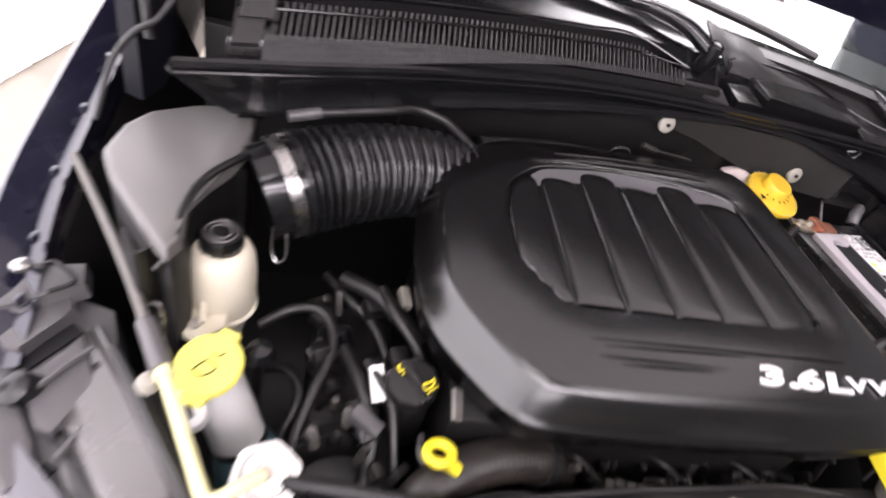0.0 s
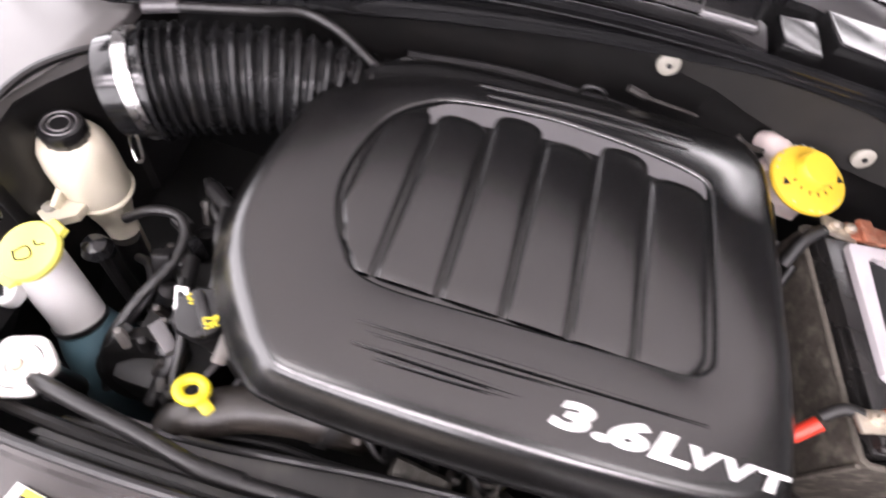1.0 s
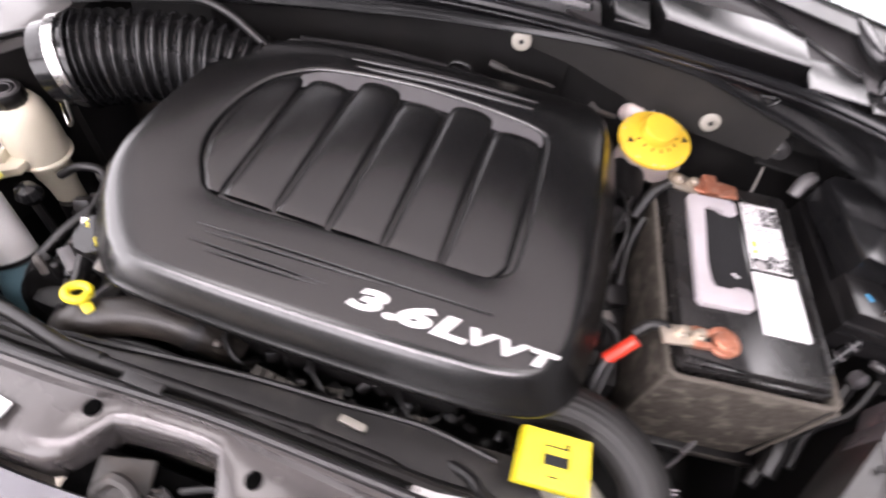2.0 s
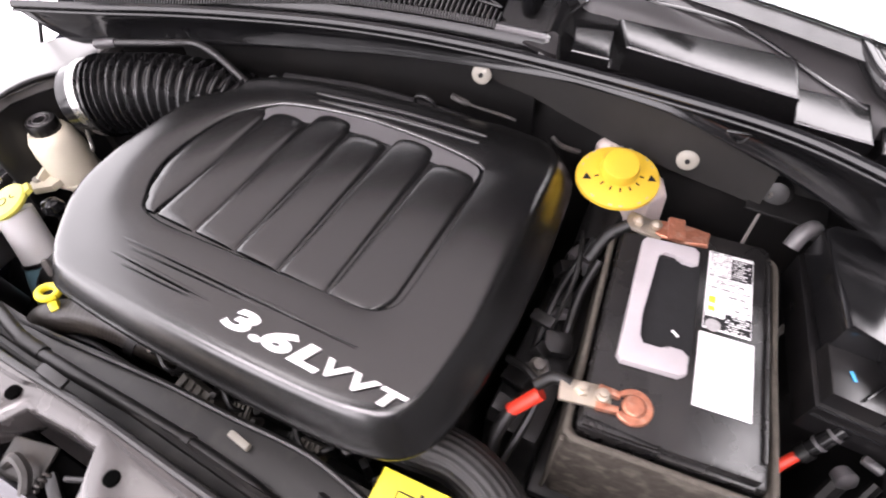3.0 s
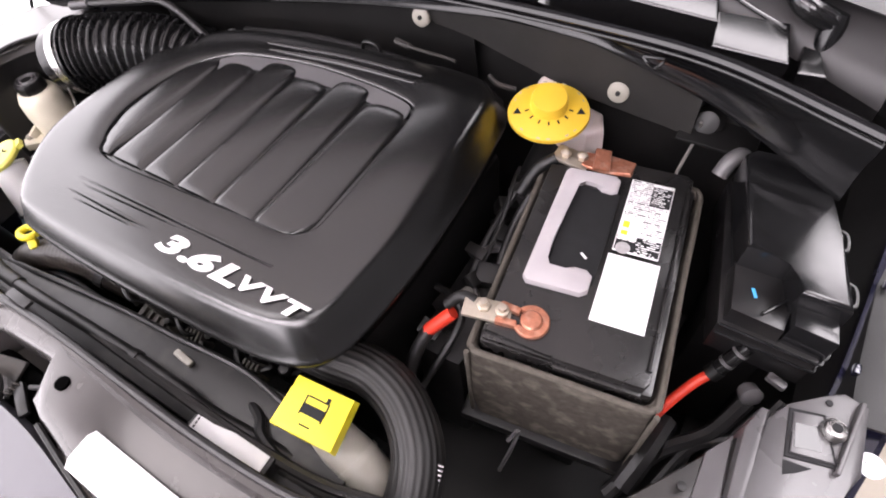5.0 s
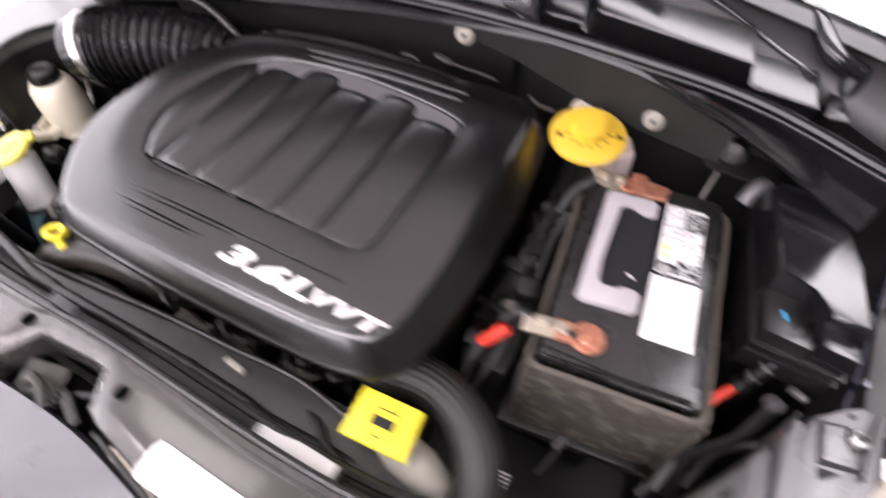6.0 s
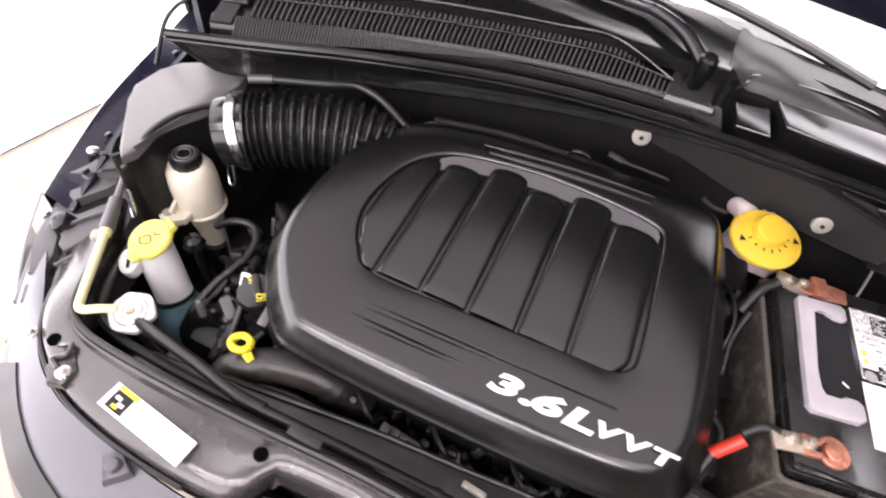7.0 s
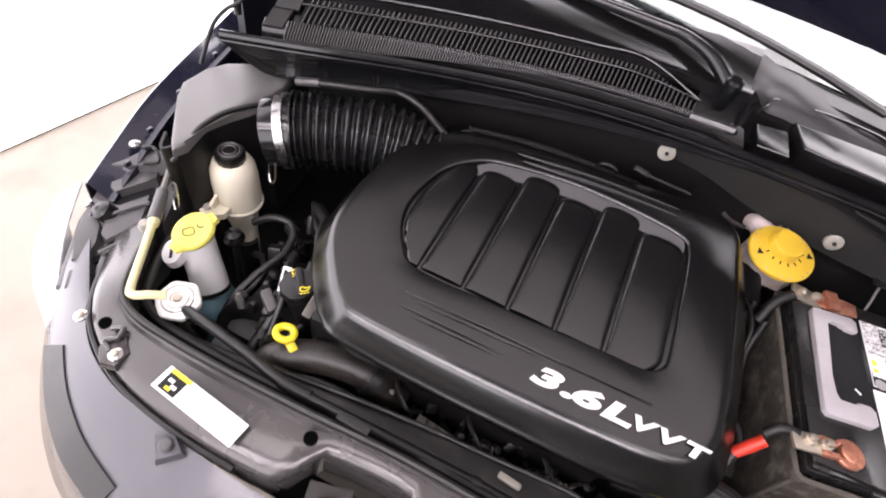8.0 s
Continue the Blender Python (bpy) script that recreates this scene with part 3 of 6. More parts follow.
# Dark sheet added so the back of the engine cover reflects black.
part("inner_panel", loft([[Vector((p.x * 0.985, p.y, p.z)) + Vector((0, -d * 0.62 + 0.004, d * 0.78 - 0.010 + 0.02 * math.sin(d * 3))) for p in rim] for d in (0.004, 0.03, 0.2, 0.4, 0.6, 0.8, 0.96)], thick=0.002), UNDER_HOOD, hood, "added matt dark navy sheet under the hood")
# Unseen white sheet, added to brighten the front of the engine cover.
part("reflector", loft([[Vector((p.x * 0.86, p.y, p.z)) + Vector((0, -d * 0.62 + 0.006, d * 0.78 - 0.016 + 0.02 * math.sin(d * 3))) for p in rim] for d in (0.150, 0.3, 0.6, 0.94)], thick=0.012), HOOD_REFLECTOR, hood, "unseen near-white sheet that bounces light onto the engine cover")
part("hinge_bracket", prism([(-0.640, 0.13), (-0.616, 0.12), (-0.604, 0.16), (-0.606, 0.25), (-0.632, 0.27)], 0.98, 1.27, 0.006, 2, 0.008), UNDER_HOOD, hood, "dark hinge bracket")
part("hinge_arm", tube([(-0.585, 0.075, 1.09), (-0.588, 0.085, 1.15), (-0.592, 0.12, 1.22), (-0.60, 0.20, 1.29)], 0.006, 8, 24), RUBBER, hood)
part("washer_tube", tube([(-0.63, 0.02, 1.01), (-0.615, 0.045, 1.07), (-0.595, 0.06, 1.10), (-0.57, 0.07, 1.12), (-0.552, 0.10, 1.16), (-0.55, 0.15, 1.22), (-0.56, 0.22, 1.28)], 0.0035, 8, 40), RUBBER, hood, "thin black washer tube")
for sx in (-0.66, 0.69):
    part("hinge", tube([(sx, 0.30, 1.02), (sx, 0.31, 1.10), (sx * 1.01, 0.27, 1.18), (sx * 1.01, 0.25, 1.29)], 0.009, 6, 24), RUBBER, hood)

# fenders
for side in (-1, 1):
    k = 1 if side < 0 else 1.085
    line = spline([(side * 0.727 * k, 0.42, 1.035), (side * 0.728 * k, 0.28, 1.005), (side * 0.725 * k, 0.13, 0.974), (side * 0.714 * k, -0.03, 0.946), (side * 0.692 * k, -0.15, 0.920), (side * 0.684 * k, -0.215, 0.898)], 40)
    inward = Vector((-side, 0, 0))
    part("fender", loft([[p + inward * 0.060 + Vector((0, 0, -0.14)) for p in line], [p + inward * 0.055 + Vector((0, 0, -0.012)) for p in line], [p + inward * 0.040 + Vector((0, 0, -0.018)) for p in line],
                         [p + inward * 0.034 + Vector((0, 0, -0.014)) for p in line], [p + inward * 0.006 for p in line], [p + Vector((0, 0, -0.004)) for p in line],
                         [p - inward * 0.006 + Vector((0, 0, -0.05)) for p in line], [p - inward * 0.02 + Vector((0, 0, -0.25)) for p in line], [p - inward * 0.02 + Vector((0, 0, -0.6)) for p in line]],
                        thick=0.002), NAVY, car, "dark navy painted fender")
    for i in range(5):
        p = line[12 + 5 * i]
        part("fender_clip", box(p + inward * 0.045 + Vector((0, 0, -0.004)), (0.006, 0.011, 0.009), 0.0015), NAVY, car)
    part("inner_fender", loft([[p + inward * 0.06 + Vector((0, 0, -0.05)) for p in line], [p + inward * 0.10 + Vector((0, 0, -0.14)) for p in line], [p + inward * 0.12 + Vector((0, 0, -0.5)) for p in line]], thick=0.003), DARK, car)

part("fender_apron", loft([[Vector((0.700, y, 0.90 + 0.1 * max(0, y))), Vector((0.735, y, 0.945 + 0.1 * max(0, y))), Vector((0.775, y, 0.955 + 0.1 * max(0, y))), Vector((0.85, y, 0.95 + 0.1 * max(0, y)))] for y in (-0.06, 0.0, 0.1, 0.2, 0.3, 0.4)], thick=0.004), DARK, car, "black fender apron")

# radiator support: curved beam across the front
INNER = [(-0.580, -0.16, 0.885), (-0.515, -0.25, 0.915), (-0.462, -0.33, 0.952), (-0.425, -0.372, 0.956), (-0.35, -0.385, 0.960), (-0.20, -0.388, 0.972), (0.0, -0.384, 0.984), (0.20, -0.388, 0.978), (0.36, -0.375, 0.965), (0.44, -0.33, 0.955)]
OUTER = [(-0.645, -0.18, 0.86), (-0.56, -0.287, 0.90), (-0.487, -0.372, 0.940), (-0.430, -0.418, 0.946), (-0.345, -0.449, 0.950), (-0.20, -0.462, 0.962), (0.0, -0.452, 0.974), (0.20, -0.486, 0.966), (0.37, -0.468, 0.948), (0.47, -0.40, 0.940)]
ci, co = spline(INNER, 90), spline(OUTER, 90)


def notch(p):
    """The beam's outer edge is cut back for the hood latch."""
    d = max(0.0, 1 - ((p.x + 0.06) / 0.075) ** 2)
    return Vector((p.x, p.y + 0.044 * min(1, d * 2.5), p.z))


co2 = [notch(p) for p in co]
mid = lambda f, dz=0.0: [a.lerp(b, f) + Vector((0, 0, dz)) for a, b in zip(ci, co2)]
support = part("radiator_support", loft([[p + Vector((0, 0.004, -0.06)) for p in ci], [p + Vector((0, 0.002, -0.004)) for p in ci], mid(0.02, 0.003), mid(0.08, 0.004), mid(0.14, -0.003), mid(0.3, -0.001), mid(0.7, 0.0), mid(0.93, -0.003), mid(0.99, -0.010),
                                   [p + Vector((0, -0.003, -0.05)) for p in co2]], thick=0.002), SUPPORT, car, "dark metallic painted radiator support", sharp=50)
part("inner_seal", tube([tuple(p + Vector((0, 0.003, 0.004))) for p in ci[4:86:6]], 0.0045, 8, 110), RUBBER, car, "black rubber strip")
part("inner_lip", tube([tuple(p + Vector((0, 0.026, -0.036))) for p in ci[10:86:6]], 0.006, 8, 110), TRAY, car)
# Dark tubes stand in for the shaded gap between beam and fascia.
for run in ([p for p in co[6:] if p.x < -0.15], [p for p in co[:86] if p.x > 0.03]):
    part("gap_shade_strip", tube([tuple(p + Vector((0, -0.004, -0.010))) for p in run[::4]], 0.0032, 6, 70), RUBBER, car, "dark strip standing for the shade in the gap")

# bumper fascia in front of the beam
EDGE = [(-0.70, -0.20, 0.86), (-0.64, -0.31, 0.86), (-0.575, -0.395, 0.86), (-0.51, -0.462, 0.862), (-0.44, -0.515, 0.866), (-0.36, -0.552, 0.87), (-0.20, -0.59, 0.875), (0.0, -0.60, 0.88), (0.20, -0.59, 0.875), (0.37, -0.555, 0.87), (0.50, -0.49, 0.86), (0.62, -0.36, 0.86)]
IN2 = [(-0.50, -0.373, 0.915), (-0.485, -0.388, 0.922), (-0.455, -0.413, 0.928), (-0.42, -0.433, 0.932), (-0.37, -0.450, 0.936), (-0.30, -0.460, 0.940), (-0.18, -0.470, 0.946), (0.0, -0.468, 0.95), (0.20, -0.494, 0.944), (0.36, -0.474, 0.934), (0.45, -0.418, 0.925), (0.55, -0.338, 0.91)]
ce, cn = spline(EDGE, 80), spline(IN2, 80)
mix2 = lambda f, dz=0.0: [a.lerp(b, f) + Vector((0, 0, dz)) for a, b in zip(cn, ce)]
part("bumper_fascia", loft([mix2(0, -0.02), mix2(0.02), mix2(0.35, 0.004), mix2(0.7, 0.004), mix2(0.92, -0.004)], thick=0.003), FASCIA, car, "smooth grey upper fascia")
part("bumper_edge", loft([mix2(0.92, -0.005), mix2(1.0, -0.02), [p + Vector((p.x * 0.05, -0.02, -0.08)) for p in ce], [p + Vector((p.x * 0.06, -0.03, -0.25)) for p in ce], [p + Vector((0, 0.02, -0.6)) for p in ce]], thick=0.003), NAVY, car, "dark navy bumper")
part("fascia_dark_insert", loft([[a.lerp(b, 0.52 + 0.16 * k / 19) + Vector((0, 0, 0.007)) for k, (a, b) in enumerate(zip(cn[19:39], ce[19:39]))], [a.lerp(b, 0.95) + Vector((0, 0, 0.004)) for a, b in zip(cn[19:39], ce[19:39])]], thick=0.003), TRAY, car, "dark grey fascia strip")

for sx in (-0.70, 0.72):
    wheel = part("wheel", lathe([(0.16, -0.10), (0.30, -0.105), (0.34, -0.08), (0.345, 0.0), (0.34, 0.08), (0.30, 0.105), (0.16, 0.10)], pose(sx, -0.05, 0.345, 0, 90, 0), 40), RUBBER, car, "black tyre")
    part("rim", lathe([(0.03, -0.09), (0.17, -0.08), (0.18, 0.0), (0.17, 0.08), (0.03, 0.09)], pose(sx, -0.05, 0.345, 0, 90, 0), 30), ALU, wheel, "aluminium rim")
# undertray and dark mass below, so that nothing floats
part("undertray", box((0.0, -0.06, 0.56), (1.40, 0.70, 0.02), 0.004), DARK, car, "dirty black undertray below the engine")


# ---- engine cover ----
cover = thing("engine_cover", "dark grey moulded plastic engine cover with six ribbed pads", "engine cover", (0.02, -0.07, 0.97))
HUB = Vector((0.02, -0.07))
BEND = [(-0.14, -0.286), (0.03, -0.284), (0.15, -0.278), (0.210, -0.271), (0.245, -0.257), (0.263, -0.228), (0.268, -0.18), (0.269, -0.09), (0.266, 0.05), (0.262, 0.105), (0.248, 0.134), (0.218, 0.146),
        (0.10, 0.140), (-0.05, 0.124), (-0.14, 0.106), (-0.19, 0.083), (-0.226, 0.045), (-0.247, -0.01), (-0.256, -0.09), (-0.252, -0.160), (-0.238, -0.202), (-0.208, -0.244), (-0.178, -0.274)]
POCKET = [(-0.117, -0.190), (0.0, -0.187), (0.123, -0.181), (0.169, -0.179), (0.190, -0.166), (0.197, -0.14), (0.195, -0.02), (0.191, 0.040), (0.178, 0.058), (0.125, 0.067), (0.05, 0.070), (-0.01, 0.067), (-0.10, 0.049),
          (-0.138, 0.026), (-0.165, -0.01), (-0.178, -0.07), (-0.174, -0.12), (-0.152, -0.164)]


def reach(curve, a):
    """How far the closed curve lies from the hub in the direction a."""
    d = Vector((math.cos(a), math.sin(a)))
    best = 0.0
    for p, q in zip(curve, curve[1:] + curve[:1]):
        u, v = p - HUB, q - p
        det = d.x * -v.y + d.y * v.x
        if abs(det) < 1e-12:
            continue
        t = (u.x * -v.y + u.y * v.x) / det
        s = (d.x * u.y - d.y * u.x) / det
        if 0 <= s <= 1 and t > best:
            best = t
    return best


ANGLES = [2 * math.pi * i / 180 for i in range(180)]
bend_c, pocket_c = [Vector(p) for p in spline([(*p, 0) for p in BEND], 160, True)], [Vector(p) for p in spline([(*p, 0) for p in POCKET], 160, True)]
bend_r = [reach([p.xy for p in bend_c], a) for a in ANGLES]
pocket_r = [reach([p.xy for p in pocket_c], a) for a in ANGLES]


def ring(rs, z, grow=0.0, right=0.0, flank=0.0, front=0.0):
    out = []
    for a, r in zip(ANGLES, rs):
        d = Vector((math.cos(a), math.sin(a)))
        out.append(Vector((*(HUB + d * (r + grow + right * max(0.0, d.x) ** 2 + flank * d.x ** 2 + front * max(0.0, -d.y))), z - 0.003 * ((HUB.x + d.x * r) / 0.27) ** 2)))
    return out


TOP = 1.047
wide = [b - p for b, p in zip(bend_r, pocket_r)]
rings = [ring(bend_r, 0.958, 0.004, 0.010, 0.004), ring(bend_r, 0.996, 0.006, 0.013, 0.006, 0.003), ring(bend_r, 1.0005, 0.0080, 0.014, 0.006, 0.007), ring(bend_r, 1.0015, 0.0110, 0.016, 0.006, 0.0095), ring(bend_r, 1.0030, 0.0122, 0.0165, 0.006, 0.0105), ring(bend_r, 1.0058, 0.0122, 0.0165, 0.006, 0.0105),
         ring(bend_r, 1.0080, 0.0104, 0.0158, 0.006, 0.0100), ring(bend_r, 1.0150, 0.0078, 0.0132, 0.0050, 0.0094), ring(bend_r, 1.0270, 0.0036, 0.0088, 0.0034, 0.0080), ring(bend_r, 1.0375, -0.0006, 0.0046, 0.0020, 0.0066), ring(bend_r, 1.0410, -0.0026, 0.0034, 0.0014, 0.0060),
         ring(bend_r, 1.0434, -0.0050, 0.0026, 0.0010, 0.0056), ring(bend_r, 1.0450, -0.0082, 0.0018, 0.0006, 0.0050), ring(bend_r, 1.0459, -0.0122, 0.0010, 0.0004, 0.0042), ring(bend_r, 1.0465, -0.0180, 0.0, 0.0, 0.0030), ring([b - 0.45 * w for b, w in zip(bend_r, wide)], TOP),
         ring(pocket_r, TOP, 0.004), ring(pocket_r, TOP - 0.0008, 0.0015), ring(pocket_r, TOP - 0.003, 0.0), ring(pocket_r, TOP - 0.0062, -0.001)]
bm = loft(rings, closed=True)
bm.verts.ensure_lookup_table()
floor_ring = bm.verts[(len(rings) - 1) * 180:len(rings) * 180]
bm.faces.new(list(floor_ring))
bmesh.ops.recalc_face_normals(bm, faces=bm.faces)
part("shell", bm, COVER, cover, sharp=50)

LINES = [-0.178, -0.1195, -0.0595, 0.0, 0.0605, 0.1225, 0.192]
ENDS = [0.028, 0.034, 0.062, 0.046, 0.069, 0.046]
left_edge = lambda y: min(HUB.x, min((p.x for p in pocket_c if abs(p.y - y) < 0.006 and p.x < -0.05), default=-0.12))
for i in range(6):
    nu, nv = 27, 44
    rows = []
    for v in range(nv):
        f = v / (nv - 1)
        row = []
        for u in range(nu):
            s = u / (nu - 1)
            arc = (2 * s - 1) ** 2
            front, back = -0.1845 + 0.003 * (i / 5), ENDS[i] - 0.012 * arc ** 1.5
            y = front + (back - front) * f
            xl = LINES[i] + 0.0014
            if i == 0:
                xl = max(left_edge(y), -0.177) + 0.004
            xr = LINES[i + 1] - 0.0014
            if i == 5 and y < -0.15:
                xr -= 0.02 * ((-0.15 - y) / 0.035) ** 2
            if xl > xr - 0.004:
                xl = xr - 0.004
            x = xl + (xr - xl) * s
            edge = 1 - abs(2 * s - 1) ** 12
            ends = (1 - 0.35 * (1 - f) ** 60) * (1 - f ** 34)
            row.append(Vector((x, y, TOP - 0.0062 + 0.0046 * edge * ends + 0.0013 * edge * ends * (1 - arc) - 0.003 * (x / 0.27) ** 2)))
        rows.append(row)
    part("pad", loft(rows), COVER, cover, sharp=60)

# strip that shows behind the short pads; its sheen is painted as lighter grey
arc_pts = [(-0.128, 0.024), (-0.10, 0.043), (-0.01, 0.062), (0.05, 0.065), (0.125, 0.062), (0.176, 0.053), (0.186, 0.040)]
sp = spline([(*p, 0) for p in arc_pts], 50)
part("sheen_strip", loft([[Vector((p.x, p.y + 0.002, TOP - 0.0015 - 0.003 * (p.x / 0.27) ** 2)) for p in sp], [Vector((p.x, p.y - 0.022, TOP - 0.0050 - 0.003 * (p.x / 0.27) ** 2)) for p in sp]], thick=0.002), SHEEN_GREY, cover, "strip lightened to carry the cover's sheen")
for a, b in (((-0.085, 0.083), (0.165, 0.109)), ((-0.072, 0.071), (0.162, 0.093))):
    part("ridge", tube([(*a, 1.0462), ((a[0] + b[0]) / 2, (a[1] + b[1]) / 2 + 0.003, 1.0478), (*b, 1.0460)], lambda s: 0.0034 * math.sin(math.pi * (0.06 + 0.88 * s)) ** 0.4, 8, 40), COVER, cover)
for a, b, r in (((-0.118, -0.2275), (0.188, -0.2185), 0.0026), ((-0.108, -0.2345), (0.10, -0.2255), 0.0022), ((-0.115, -0.2465), (0.035, -0.2462), 0.0026), ((-0.095, -0.2535), (0.028, -0.250), 0.0022)):
    part("crease", tube([(*a, 1.0462), ((a[0] + b[0]) / 2, (a[1] + b[1]) / 2, 1.0470), (*b, 1.0458)], lambda s, r=r: r * math.sin(math.pi * (0.03 + 0.94 * s)) ** 0.5, 6, 30), COVER, cover)
    # Thin black line along each crease, painted for the shade in its groove.
    part("groove_shade", tube([(a[0], a[1] - 0.0026, 1.0463), ((a[0] + b[0]) / 2, (a[1] + b[1]) / 2 - 0.0026, 1.0468), (b[0], b[1] - 0.0026, 1.0459)], lambda s: 0.0007 * math.sin(math.pi * (0.02 + 0.96 * s)) ** 0.5, 6, 30), SHADE, cover)
letters("3.6L", 0.054, -0.2595, 1.0468, 0.0225, 0.117, cover, BADGE, 0.25, -0.2, 0.0018, bold=0.046)
letters("VVT", 0.172, -0.2565, 1.0466, 0.0165, 0.086, cover, BADGE, 0.25, 0.2, 0.0018, bold=0.042)

# ---- engine below the cover ----
engine = thing("engine", "grimy dark engine with cast aluminium and black parts", "engine", (0.02, -0.08, 0.57))
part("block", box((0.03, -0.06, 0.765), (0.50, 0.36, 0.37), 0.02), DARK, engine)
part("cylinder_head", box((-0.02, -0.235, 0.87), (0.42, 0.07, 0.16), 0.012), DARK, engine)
part("intake_manifold", box((0.03, -0.05, 0.955), (0.40, 0.28, 0.03), 0.012), BLACK, engine)
rnd = random.Random(4)
for i in range(34):
    x = -0.18 + i * 0.0135
    c = (x + rnd.uniform(-0.006, 0.006), -0.262 - 0.034 * rnd.random(), 0.858 + 0.03 * rnd.random())
    tilt_m = pose(0, 0, 0, rnd.uniform(-35, 35), rnd.uniform(-35, 35), rnd.uniform(-60, 60))
    if i % 3:
        bm = box(c, (rnd.uniform(0.006, 0.020), rnd.uniform(0.006, 0.016), rnd.uniform(0.008, 0.026)), 0.003, tilt_m)
    else:
        r = rnd.uniform(0.005, 0.009)
        bm = lathe([(r, -0.02), (r, 0.004), (r * 0.7, 0.007), (r * 0.65, 0.012), (0.001, 0.013)], Matrix.Translation(c) @ tilt_m, 14)
    part("valve_cover_boss", bm, (DARK, BLACK, DARK, DARK, RUBBER)[i % 5], engine)
for i in range(4):
    x = -0.20 + 0.105 * i
    part("injector_wire", tube([(x, -0.262, 0.90), (x + 0.012, -0.285, 0.915 + 0.008 * rnd.random()), (x + 0.035, -0.300, 0.905), (x + 0.05, -0.285, 0.885)], 0.0032, 6, 20), RUBBER, engine)
for x, y, z in ((-0.088, -0.292, 0.915), (0.015, -0.298, 0.905), (0.075, -0.30, 0.90), (0.12, -0.305, 0.89)):
    part("bolt", lathe([(0.0055, -0.02), (0.0055, 0.0), (0.004, 0.005), (0.001, 0.006)], pose(x, y, z, 20, 10, 0), 10), DULL, engine)
CAST = material("grimy_cast_aluminium", (0.11, 0.10, 0.088), 0.55, metal=0.25, vary=0.4, scale=70, bump=0.6, fine=350, stain=(0.016, 0.014, 0.012), stain_amount=0.8, stain_scale=55)
for x, y, w, a in ((-0.014, -0.304, 0.068, -5), (0.050, -0.296, 0.030, 12), (0.148, -0.293, 0.034, 6)):
    cast = pose(x, y, 0.890, 16, 0, a)
    lug = part("bracket", prism([(-w / 2, -0.010), (-w / 4, -0.013), (w / 3, -0.012), (w / 2, -0.004), (w / 2.4, 0.010), (-w / 2, 0.011)], -0.02, 0.004, 0.003, 2, 0.002, m=cast), CAST, engine, "grimy brown cast aluminium lug")
    for k in (-1, -0.35, 0.3, 1):
        part("rib", box((0, 0, 0), (0.0035, 0.020, 0.006), 0.0012, cast @ Matrix.Translation((k * w / 3.4, -0.001, 0.006))), CAST, lug)

# oil filler
oil = thing("oil_filler_cap", "black oil filler cap with yellow markings", "oil cap", (-0.255, -0.242, 0.93))
part("tube", lathe([(0.024, -0.10), (0.024, 0.0), (0.020, 0.004)], pose(-0.266, -0.232, 0.936, 8, -6, 0), 24), DARK, oil)
part("cap", lathe([(0.020, 0.0), (0.026, 0.002), (0.027, 0.012), (0.024, 0.017), (0.002, 0.018)], pose(-0.266, -0.232, 0.938, 8, -6, 0), 30, wave=lambda a, z: 1 + 0.03 * math.cos(9 * a)), BLACK, oil)
part("grip", box((-0.266, -0.232, 0.959), (0.010, 0.040, 0.006), 0.003, pose(0, 0, 0, 8, -6, 40)), BLACK, oil)
for dx, dy in ((0.013, -0.008), (-0.012, 0.010)):
    om = pose(-0.266 + dx, -0.232 + dy, 0.9605, 8, -6, 38)
    part("symbol", tube([tuple(om @ Vector(p)) for p in ((-0.006, -0.003, 0), (0.003, -0.003, 0), (0.007, 0.002, 0), (0.002, 0.001, 0), (-0.005, 0.003, 0), (-0.006, -0.003, 0))], 0.0009, 5, 30), LEMON, oil, "yellow oil can symbol")
    for k in range(3):
        part("print_bar", box((0, 0, 0), (0.0030, 0.0014, 0.0008), 0, om @ Matrix.Translation((-0.005 + 0.0045 * k, -0.0065, 0))), LEMON, oil)
part("label", box((-0.298, -0.225, 0.930), (0.014, 0.036, 0.002), 0.0005, pose(0, 0, 0, 35, -15, 5)), PAPER, oil, "small white barcode label")
part("bright_tab", box((-0.228, -0.262, 0.965), (0.012, 0.03, 0.006), 0.002, pose(0, 0, 0, 20, 30, 10)), ALU, oil)

# dipstick
dip = thing("dipstick", "bright yellow ring handle of the oil dipstick", "dipstick", (-0.235, -0.300, 0.80))
bm = tube([(-0.242 + 0.0120 * math.cos(a), -0.301 + 0.0105 * math.sin(a), 0.945 - 0.002 * math.sin(a)) for a in np.linspace(0, 2 * math.pi, 17)], 0.0050, 10, 40)
part("ring", bm, LEMON, dip)
part("neck", box((-0.228, -0.309, 0.935), (0.016, 0.012, 0.014), 0.004, pose(0, 0, 0, 0, 25, -30)), LEMON, dip)
part("tube", tube([(-0.228, -0.309, 0.93), (-0.222, -0.30, 0.88), (-0.20, -0.29, 0.78)], 0.005, 8, 20), DARK, dip)

# hoses at the front of the engine
DUSTY_HOSE = material("dusty_hose_rubber", (0.014, 0.0115, 0.0095), 0.42, vary=0.35, scale=45, bump=0.2, stain=(0.05, 0.042, 0.034), stain_amount=0.5, stain_scale=24)
hose = thing("radiator_hose", "thick brownish black rubber radiator hose", "hose", (-0.17, -0.28, 0.9))
part("hose", tube([(-0.262, -0.345, 0.86), (-0.248, -0.325, 0.905), (-0.205, -0.300, 0.915), (-0.155, -0.287, 0.914), (-0.118, -0.283, 0.903), (-0.085, -0.275, 0.868)], lambda s: 0.0225 + 0.0003 * math.sin(s * 260), 16, 120), DUSTY_HOSE, hose)
